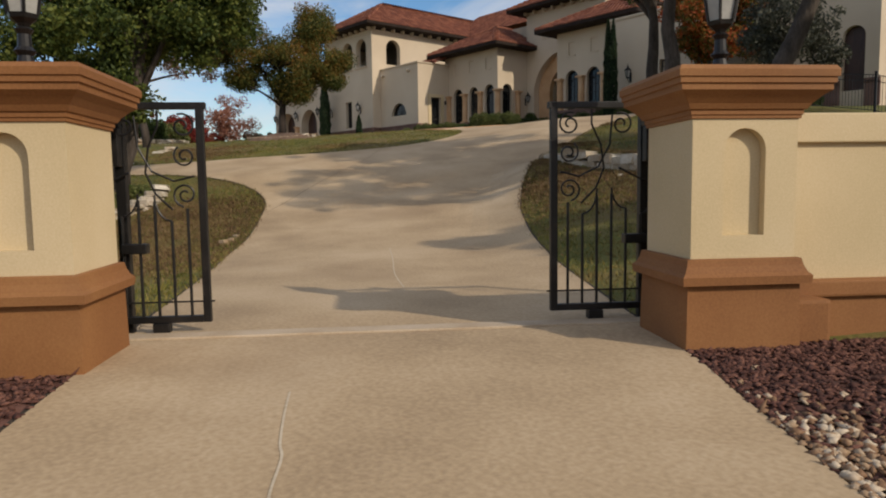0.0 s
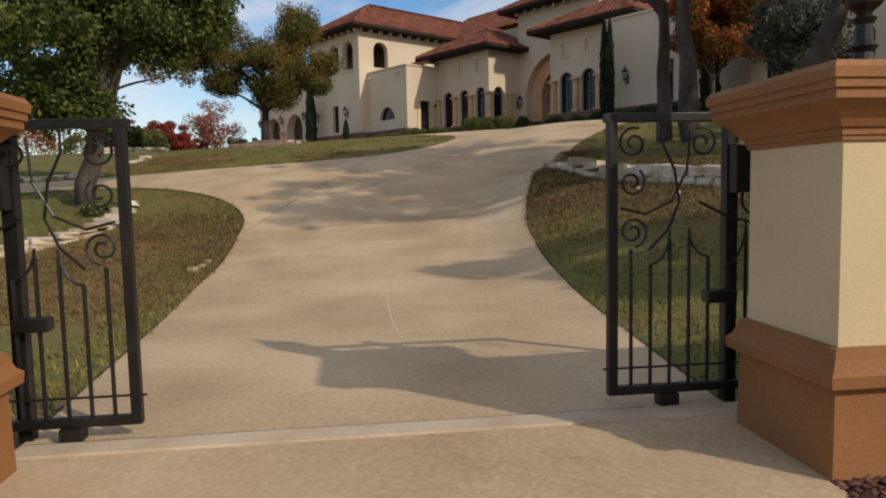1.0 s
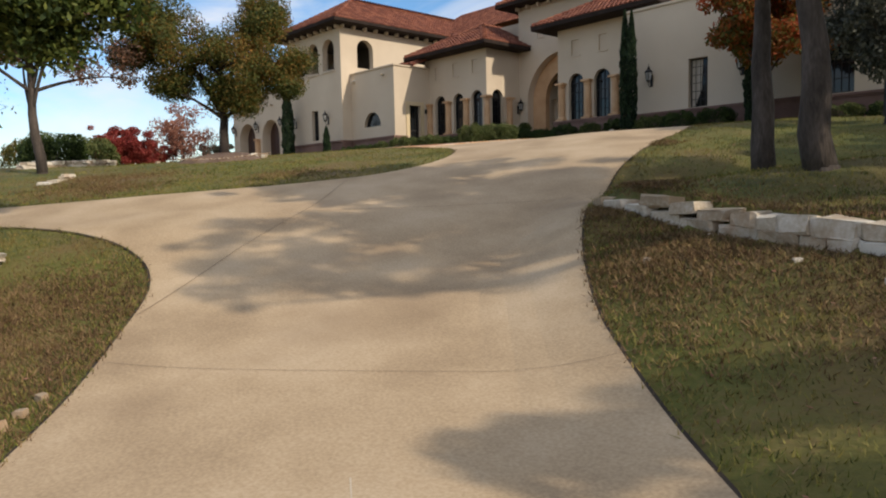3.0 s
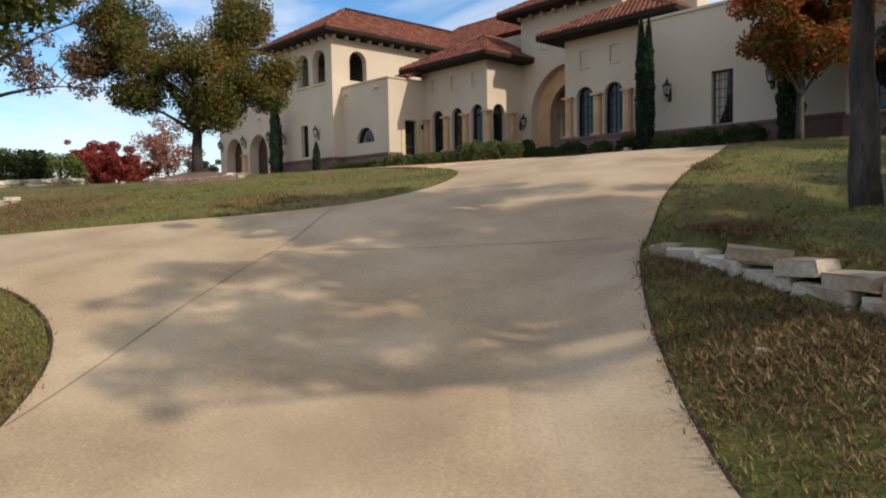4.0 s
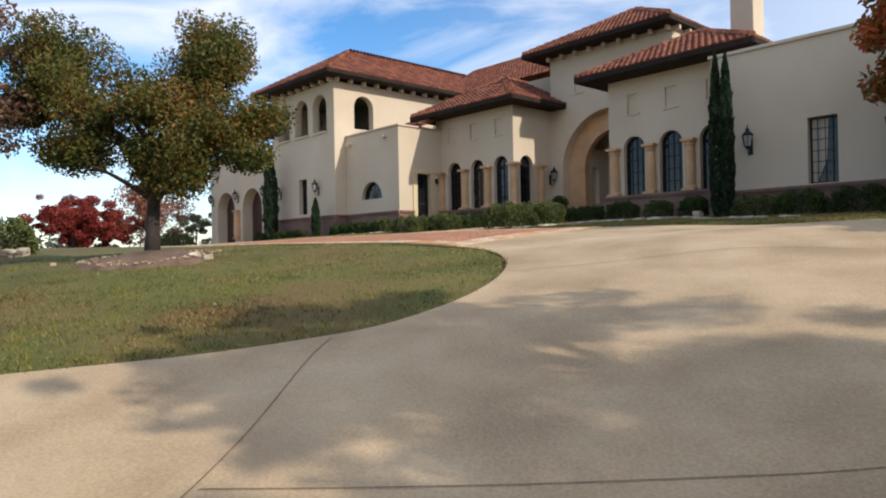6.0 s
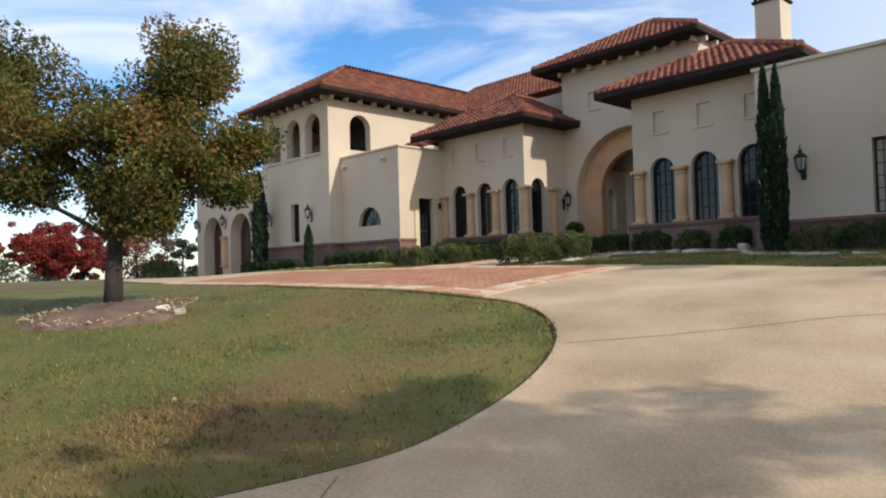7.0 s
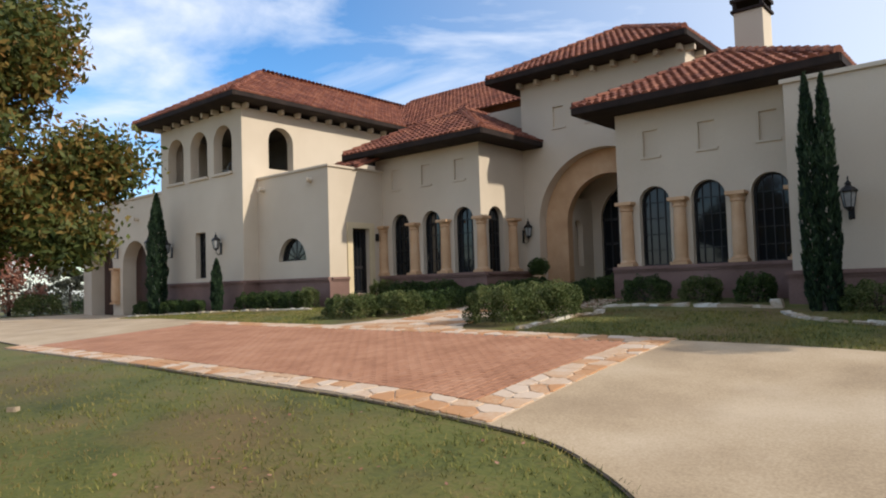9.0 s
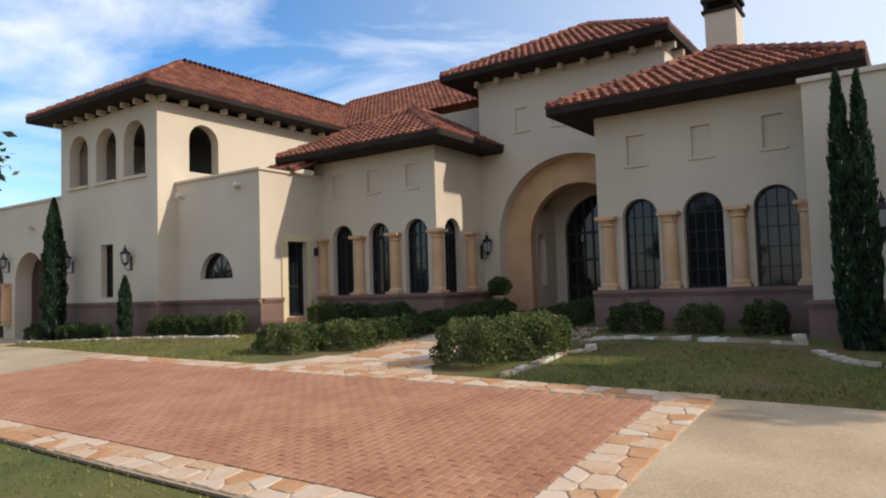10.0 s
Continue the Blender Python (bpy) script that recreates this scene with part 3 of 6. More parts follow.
for lo, hi in (((AX - 0.02, 33.12, 4.9), (AX + 0.07, 33.41, 8.25)), ((AX - 0.02, 34.39, 4.9), (AX + 0.07, 34.68, 8.25)), ((AX - 0.02, 33.41, 8.0), (AX + 0.07, 34.39, 8.25))):
    part("door_trim", cube(lo, hi, None, 0.012), PILLAR, house, "pale cast-stone door surround")
part("door_step", cube((AX - 0.4, 33.3, 4.8), (AX + 0.6, 34.5, 5.24), None, 0.02), TRIM, house)

# middle block
MX0, MX1, MY, MTOP = -39.9, -34.1, 35.28, 11.15
M_PANELS, R_PANELS, E_PANELS = (-38.67, -36.93, -35.13), (-26.82, -25.05, -23.30), (-32.3, -30.77)
m_wins = [(-38.97, -37.95), (-37.17, -36.2), (-35.48, -34.49)]
wall("wall", front_at(MY), rect(MX0, MX1, BASE, MTOP), [arch(a, b, WT, 8.1) for a, b in m_wins] + [rect(x - 0.25, x + 0.25, 9.72, 10.55) for x in M_PANELS], 0.4)
wall("wall", east_at(MX1), rect(MY + 0.4, 38.4, BASE, MTOP), [arch(35.78, 36.78, WT, 8.1)], 0.4)
for a, b in m_wins:
    arched_window(front_at(MY), a, b, WT, 8.1)
for x in M_PANELS:
    panel(front_at(MY), x - 0.25, x + 0.25, 9.72, 10.55)
arched_window(east_at(MX1), 35.78, 36.78, WT, 8.1)
for x in (-39.42, -37.56, -35.86):
    column(x, MY - 0.10, WT + 0.01, 8.14)
column(MX1 + 0.06, MY - 0.06, WT + 0.01, 8.14)
column(MX1 + 0.10, 37.3, WT + 0.01, 8.14)
plinth(front_at(MY - 0.22), MX0 + 0.5, MX1 + 0.42)
plinth(east_at(MX1 + 0.32), MY - 0.22, 38.4)
# right block
RX0, RX1, RY = -28.0, -22.4, 34.69
r_wins = [(-27.28, -26.28), (-25.6, -24.58), (-23.85, -22.81)]
wall("wall", front_at(RY), rect(RX0, RX1, BASE, 11.15), [arch(a, b, 5.9, 7.93) for a, b in r_wins] + [rect(x - 0.25, x + 0.25, 9.40, 10.22) for x in R_PANELS], 0.4)
wall("wall", east_at(RX0 + 0.4), rect(RY + 0.4, 46, BASE, 11.15), [], 0.4)
for a, b in r_wins:
    arched_window(front_at(RY), a, b, 5.9, 7.93)
for x in R_PANELS:
    panel(front_at(RY), x - 0.25, x + 0.25, 9.40, 10.22)
for x in (-27.68, -25.94, -24.21, -22.62):
    column(x, RY - 0.10, 5.91, 7.98)
plinth(front_at(RY - 0.22), RX0 - 0.1, RX1, 5.9)
# long wing
WX, WY, WTOP = -22.4, 32.78, 10.38
wall("wall", front_at(WY), rect(WX, -14.0, BASE, WTOP), [rect(-19.2, -18.3, 5.65, 7.8)])
wall("wall", lambda u, z, d: Vector((WX + d, u, z)), rect(WY + 0.4, 36, BASE, WTOP))
arched_window(front_at(WY), -19.2, -18.3, 5.65, 7.8, 0.24, 3, 5, False, True)
part("parapet_cap", cube((WX - 0.08, WY - 0.08, WTOP), (-14.0, WY + 0.5, WTOP + 0.12), None, 0.02), STUCCO, house)
part("parapet_cap", cube((WX - 0.08, WY + 0.5, WTOP), (WX + 0.5, 37, WTOP + 0.12), None, 0.02), STUCCO, house)
part("roof_deck", cube((WX + 0.4, WY + 0.4, 10.0), (-14.0, 46, 10.15)), ROOM, house)
plinth(front_at(WY), WX - 0.1, -14.05, 5.6)
plinth(lambda u, z, d: Vector((WX + d, u, z)), WY, RY - 0.33, 5.6)
# east end
wall("wall", front_at(32.2), rect(-14.05, -8.4, BASE, 12.2), [arch(-13.36, -12.33, 5.5, 7.8), arch(-9.85, -8.95, 5.0, 7.3), rect(-11.25, -10.75, 9.4, 10.2)])
wall("wall", east_at(-8.4), rect(32.6, 44, BASE, 12.2))
wall("wall", lambda u, z, d: Vector((-14.05 + d, u, z)), rect(32.6, 44, BASE, 12.2))
arched_window(front_at(32.2), -13.36, -12.33, 5.5, 7.8)
part("door", slab(front_at(32.5), arch(-9.85, -8.95, 5.0, 7.3), [], 0.06), DOORWOOD, house, "dark arched plank door")
panel(front_at(32.2), -11.25, -10.75, 9.4, 10.2)
plinth(front_at(32.2), -14.1, -8.3, 5.45, [(-9.9, -8.9)])
part("roof_deck", cube((-14, 32.6, 11.7), (-8.8, 44, 11.9)), ROOM, house)
# garage wing
GY = 31.9
g_arches = [(-61.2, -58.3), (-57.1, -54.2)]
wall("wall", front_at(GY), rect(-62.3, TX0, BASE, 10.75), [arch(a, b, BASE, 7.0) for a, b in g_arches], 0.8)
wall("wall", lambda u, z, d: Vector((-62.3 + d, u, z)), rect(GY + 0.8, 44, BASE, 10.75))
part("parapet_cap", cube((-62.4, GY - 0.08, 10.75), (TX0 - 0.003, GY + 0.9, 10.87), None, 0.02), STUCCO, house)
for a, b in g_arches:
    gd = part("garage_door", cube((a, GY + 0.8, BASE), (b, GY + 0.88, 8.6)), DOORWOOD, house, "dark red-brown wooden garage door")
    for k in range(5):
        part("plank", cube((a + (b - a) * k / 5 + 0.02, GY + 0.77, BASE), (a + (b - a) * (k + 1) / 5 - 0.02, GY + 0.81, 8.6)), DOORWOOD, gd)
column(-57.7, GY - 0.1, 4.95, 7.0, 0.26)
# entry tower with nested arches
EY, EX = 38.4, -30.5
wall("wall", front_at(EY), rect(-34.1, -26.95, BASE, 14.1), [arch(EX - 2.9, EX + 2.9, BASE + 0.01, 7.85, 28)] + [rect(x - 0.25, x + 0.25, 11.85, 12.7) for x in E_PANELS], 0.55)
wall("wall", front_at(EY + 0.55), rect(-34.0, -27.1, BASE, 11.6), [arch(EX - 1.87, EX + 1.87, BASE + 0.01, 7.9, 24)], 0.4, "tan inner entrance arch", TRIM)
wall("wall", front_at(EY + 2.7), rect(-34.0, -27.1, BASE, 11.6), [arch(EX - 1.45, EX + 1.45, BASE + 0.01, 8.1, 24)], 0.3)
wall("wall", east_at(EX - 1.87), rect(EY + 0.95, EY + 2.7, BASE, 9.0), [arch(39.5, 40.2, 6.1, 7.72, 10)], 0.25)
part("niche_back", cube((EX - 2.18, 39.36, 5.9), (EX - 2.125, 40.35, 8.3)), STUCCO, house)
wall("wall", lambda u, z, d: Vector((EX + 1.87 + d, u, z)), rect(EY + 0.95, EY + 2.7, BASE, 9.0), [], 0.25)
wall("wall", east_at(-33.7), rect(EY + 0.55, 47, 10, 14.1))
wall("wall", east_at(-26.95), rect(EY + 0.55, 47, 10, 14.1))
part("vestibule_ceiling", cube((-33.9, EY + 0.95, 10.0), (-27.2, EY + 2.7, 10.1)), STUCCO, house)
entry = part("door", slab(front_at(EY + 2.9), arch(EX - 1.45, EX + 1.45, 4.85, 8.1, 24), [], 0.06), GLASS, house, "tall arched black iron double door")
for k in range(9):
    u = EX - 1.4 + 2.8 * k / 8
    zt = 8.1 + math.sqrt(max(0.02, 1.45 ** 2 - (u - EX) ** 2))
    part("bar", cube((u - 0.03, EY + 2.85, 4.85), (u + 0.03, EY + 2.9, zt)), IRON, entry)
for zz in (4.85, 5.9, 7.0, 8.05):
    part("rail", cube((EX - 1.45, EY + 2.84, zz), (EX + 1.45, EY + 2.89, zz + 0.1)), IRON, entry)
for x in E_PANELS:
    panel(front_at(EY), x - 0.25, x + 0.25, 11.85, 12.7)
# body behind
wall("wall", front_at(39.6), rect(-44.37, -34.1, BASE, 13.4), [], 0.4)
wall("wall", front_at(46), rect(-51.6, -5, BASE, 11.5), [], 0.4)

# roofs


def tiles_on(name, a, b, c, d, parent, each=False):
    """Rows of barrel tiles on a roof slope: a-b is the eave, d-c the upper edge."""
    a, b, c, d = (Vector(p) for p in (a, b, c, d))
    along, up = (b - a).normalized(), None
    nrm = (b - a).cross(d - a).normalized()
    if nrm.z < 0:
        nrm = -nrm
    up = nrm.cross(along).normalized()
    if up.z < 0:
        up = -up
    rise = (d - a).dot(up)
    width, course = 0.27, 0.40
    rows = int(rise / course)
    sl, sr = (d - a).dot(along) / rise, (c - b).dot(along) / rise
    length = (b - a).length
    rng = random.Random(7)
    verts, faces, singles = [], [], []
    prof = [(-0.125, 0.0), (-0.09, 0.062), (0, 0.09), (0.09, 0.062), (0.125, 0.0)]
    lower = [(x * 1.04, h * 1.1 + 0.012) for x, h in prof]
    for r in range(rows + 1):
        h0 = r * course - 0.06
        u0, u1 = sl * h0 + 0.14, length + sr * h0 - 0.12
        n = int((u1 - u0) / width)
        for k in range(n + 1):
            u = u0 + k * width + rng.uniform(-0.008, 0.008)
            if u > u1 + 0.05:
                continue
            tilt = rng.uniform(-0.006, 0.012)
            ring0 = [a + along * (u + x) + up * h0 + nrm * (h + 0.035 + tilt) for x, h in lower]
            ring1 = [a + along * (u + x * 0.9) + up * (h0 + course + 0.05) + nrm * (h + 0.0) for x, h in prof]
            if each:
                singles.append((a + along * u + up * h0, tilt))
                continue
            i = len(verts)
            verts += ring0 + ring1
            faces += [(i + j, i + j + 1, i + j + 6, i + j + 5) for j in range(4)] + [(i, i + 4, i + 3, i + 2), (i, i + 2, i + 1)]
    if not each:
        return raw(name, verts, faces, TILE, parent, kind="stuff")
    me = bpy.data.meshes.new("roof_tile")
    vs = [Vector((x, 0, h + 0.035)) for x, h in lower] + [Vector((x * 0.9, course + 0.05, h)) for x, h in prof]
    me.from_pydata(vs, [], [(j, j + 1, j + 6, j + 5) for j in range(4)] + [(0, 4, 3, 2), (0, 2, 1)])
    me.materials.append(TILE_ONE)
    turn = Matrix((along, up, nrm)).transposed().to_4x4()
    for p, tilt in singles:
        ob = new("roof_tile", me)
        ob.parent = parent
        ob.matrix_parent_inverse = parent_world(parent).inverted()
        ob.matrix_basis = Matrix.Translation(p + nrm * tilt) @ turn


def parent_world(ob):
    m = ob.matrix_basis.copy()
    if ob.parent is not None:
        m = ob.parent.matrix_basis @ ob.matrix_parent_inverse @ m
    return m


def hip_roof(x0, x1, y0, y1, z, rise, wx0, wx1, wy0, each=False, brackets=True):
    """Hipped at the front, ridge running back: deck > tiles on each slope, ridge tiles, fascia, soffit, rafter tails."""
    h = (x1 - x0) / 2
    cx, fy = (x0 + x1) / 2, y0 + h
    A, B, C, D = (x0, y0, z), (x1, y0, z), (x1, y1, z), (x0, y1, z)
    P, Q = (cx, fy, z + rise), (cx, y1, z + rise)
    bm = bmesh.new()
    va = [bm.verts.new(p) for p in (A, B, C, D, P, Q)]
    for f in ((0, 1, 4), (1, 2, 5, 4), (3, 0, 4, 5), (2, 3, 5), (3, 2, 1, 0)):
        bm.faces.new([va[i] for i in f])
    deck = part("roof", bm, TILE, house, "hipped red clay barrel-tile roof")
    tiles_on("front_tiles", A, B, P, P, deck, each)
    tiles_on("east_tiles", B, C, Q, P, deck)
    tiles_on("west_tiles", D, A, P, Q, deck)
    for s, e in ((A, P), (B, P), (P, Q)):
        s, e = Vector(s), Vector(e)
        n = int((e - s).length / 0.42)
        bm = bmesh.new()
        for k in range(n):
            p, q = s + (e - s) * (k / n), s + (e - s) * ((k + 1.12) / n)
            tube(bm, [p + Vector((0, 0, 0.10)), q + Vector((0, 0, 0.07))], 0.135, 0.11, 8)
        part("ridge_tiles", bm, TILE, deck)
    f = 0.20
    for lo, hi in (((x0 - 0.04, y0 - 0.07, z - f), (x1 + 0.04, y0, z + 0.02)), ((x1, y0, z - f), (x1 + 0.07, y1, z + 0.02)), ((x0 - 0.07, y0, z - f), (x0, y1, z + 0.02))):
        part("fascia", cube(lo, hi, None, 0.015), EAVE, deck)
    part("soffit", cube((x0, y0, z - f - 0.02), (x1, y1, z - f + 0.06)), EAVE, deck)
    if brackets:
        n = max(4, int((wx1 - wx0) / 0.85))
        for k in range(n + 1):
            x = wx0 + 0.1 + (wx1 - wx0 - 0.2) * k / n
            part("rafter_tail", cube((x - 0.08, wy0 - 0.36, z - f - 0.24), (x + 0.08, wy0, z - f - 0.02), None, 0.02), STUCCO, deck)
        n = max(3, int((y1 - wy0) / 0.95))
        for k in range(n + 1):
            y = wy0 + 0.1 + (y1 - wy0 - 0.2) * k / n
            part("rafter_tail", cube((wx1, y - 0.08, z - f - 0.24), (wx1 + 0.36, y + 0.08, z - f - 0.02), None, 0.02), STUCCO, deck)
    return deck


hip_roof(-52.45, -43.4, 30.35, 47.0, 14.12, 2.65, TX0, TX1, TY)
hip_roof(-40.8, -33.15, 34.2, 42.5, 11.32, 2.02, MX0, MX1, MY, brackets=False)
hip_roof(-28.93, -21.25, 33.6, 43.0, 11.10, 1.85, RX0, RX1, RY, each=True, brackets=False)
hip_roof(-35.15, -26.55, 37.4, 48.5, 14.16, 2.25, -34.1, -26.95, EY)
A, B, P, Q = (-47.5, 41.2, 14.2), (-33, 41.2, 14.2), (-33, 46.2, 17.3), (-47.5, 46.2, 17.3)
bm = bmesh.new()
bm.faces.new([bm.verts.new(p) for p in (A, B, P, Q)])
bm.faces.new([bm.verts.new(p) for p in (Q, P, (-33, 51, 14.2), (-47.5, 51, 14.2))])
back_roof = part("roof", bm, TILE, house, "red clay tile roof of the rear range")
tiles_on("front_tiles", A, B, P, Q, back_roof)
A, B, P, Q = (-41.8, 33.6, 10.68), (-39.2, 33.6, 10.68), (-39.2, 35.27, 11.36), (-41.8, 35.27, 11.36)
bm = bmesh.new()
top_face = [bm.verts.new(q) for q in (A, B, P, Q)]
low_face = [bm.verts.new((q[0], q[1], q[2] - 0.12)) for q in (A, B, P, Q)]
bm.faces.new(top_face)
bm.faces.new(low_face[::-1])
for k in range(4):
    bm.faces.new((top_face[k], low_face[k], low_face[(k + 1) % 4], top_face[(k + 1) % 4]))
low_roof = part("roof", bm, TILE, house, "small red clay tile lean-to roof")
tiles_on("front_tiles", A, B, P, Q, low_roof)
# chimney
part("chimney", cube((-27.05, 44.6, 11), (-25.85, 45.9, 16.85), None, 0.03), STUCCO, house)
bm = cube((-27.15, 44.5, 16.85), (-25.75, 46.0, 16.97), None, 0.02)
for x in (-27.0, -25.9):
    for y in (44.65, 45.85):
        box(bm, (x - 0.07, y - 0.07, 16.97), (x + 0.07, y + 0.07, 17.3))
box(bm, (-27.15, 44.5, 17.3), (-25.75, 46.0, 17.45))
box(bm, (-26.95, 44.8, 17.45), (-25.95, 45.7, 17.62))
part("chimney_cap", bm, EAVE, house, "dark metal chimney cap")

# ---- the gateway ----
GU, GV = Vector((0.566, 0.824, 0)), Vector((-0.824, 0.566, 0))
GMID = Vector((-1.75, 2.03, 0))
GTURN = math.degrees(math.atan2(GU.y, GU.x))


def gate_pose(u, v, z=0.0):
    p = GMID + GU * u + GV * v
    return Matrix.Translation((p.x, p.y, z)) @ pose(0, 0, 0, 0, 0, GTURN)


def gate_pillar(u, v):
    pil = root("gate_pillar", "square cream stucco gate pillar with brown base and moulded cap", "gate pillar", gate_pose(u, v, -0.1).translation, "gate pillars")
    m = gate_pose(u, v)
    part("base", square_profile(bmesh.new(), [(0.425, -0.35), (0.41, 0.40)], m), BROWN, pil, "brown painted base")
    part("band", square_profile(bmesh.new(), [(0.41, 0.40), (0.465, 0.402), (0.47, 0.46), (0.445, 0.485), (0.425, 0.53), (0.415, 0.575), (0.40, 0.58), (0.375, 0.581)], m), BROWN, pil, "brown moulded band")
    s = 0.38
    shaft = bmesh.new()
    niche = arch(-0.15, 0.15, 0.74, 1.33, 10)
    for turn in range(4):
        r = m @ pose(0, 0, 0, 0, 0, 90 * turn)
        hole = [niche] if turn in (0, 2) else []
        tmp = slab(lambda uu, z, d: r @ Vector((uu, -s + d, z)), rect(-s + (0.0 if turn % 2 == 0 else 0.07), s - (0.0 if turn % 2 == 0 else 0.07), 0.58, 1.60), hole, 0.07)
        me = bpy.data.meshes.new("tmp")
        tmp.to_mesh(me)
        tmp.free()
        shaft.from_mesh(me)
        bpy.data.meshes.remove(me)
    box(shaft, (-s + 0.071, -s + 0.071, 0.58), (s - 0.071, s - 0.071, 1.6), m)
    part("shaft", shaft, PILLAR, pil, "cream stucco shaft with an arched niche")
    part("cap", square_profile(bmesh.new(), [(0.375, 1.54), (0.395, 1.545), (0.395, 1.565), (0.405, 1.57), (0.405, 1.60), (0.42, 1.605), (0.44, 1.64), (0.49, 1.69), (0.53, 1.72), (0.53, 1.76), (0.545, 1.765), (0.545, 1.80), (0.557, 1.805), (0.56, 1.85), (0.54, 1.88), (0.2, 1.89)], m), BROWN, pil, "brown moulded cap")
    return pil


gate_pillar(-2.43, -0.03)
gate_pillar(2.41, -0.03)


def lantern_body(parent, m, scale=1.0):
    """Hexagonal lantern head: cap, cage ribs, glass, finial."""
    k = m @ Matrix.Scale(scale, 4)
    part("foot", lathe(bmesh.new(), [(0.03, -0.06), (0.05, -0.03), (0.09, 0.0), (0.10, 0.03)], k, 6), IRON, parent)
    part("glass", lathe(bmesh.new(), [(0.09, 0.03), (0.14, 0.34)], k, 6), FROST, parent, "pale seeded lamp glass")
    for j in range(6):
        a = math.pi * 2 * j / 6
        bm = tube(bmesh.new(), [(0.098 * math.cos(a), 0.098 * math.sin(a), 0.03), (0.15 * math.cos(a), 0.15 * math.sin(a), 0.34)], 0.011, n=4)
        bm.transform(k)
        part("rib", bm, IRON, parent)
    part("hood", lathe(bmesh.new(), [(0.175, 0.335), (0.18, 0.36), (0.12, 0.43), (0.06, 0.47), (0.05, 0.50), (0.07, 0.52), (0.03, 0.56), (0.012, 0.60), (0.02, 0.62), (0.004, 0.68)], k, 6), IRON, parent)


def post_lantern(u, v):
    m = gate_pose(u, v, 1.89)
    lamp = root("post_lantern", "black hexagonal lantern on a short post on the gate pillar", "lantern", m.translation, "gate lanterns")
    part("post", lathe(bmesh.new(), [(0.12, 0), (0.12, 0.03), (0.06, 0.05), (0.045, 0.12), (0.07, 0.15), (0.045, 0.18), (0.04, 0.26), (0.06, 0.29), (0.035, 0.31)], m, 12), IRON, lamp)
    lantern_body(lamp, m @ Matrix.Translation((0, 0, 0.36)))


post_lantern(-2.43, -0.03)
post_lantern(2.41, -0.03)


def spiral(cx, cz, r, turns, start, sign=1, n=22):
    return [(cx + r * (1 - 0.75 * k / n) * math.cos(start + sign * 2 * math.pi * turns * k / n), 0, cz + r * (1 - 0.75 * k / n) * math.sin(start + sign * 2 * math.pi * turns * k / n)) for k in range(n + 1)]


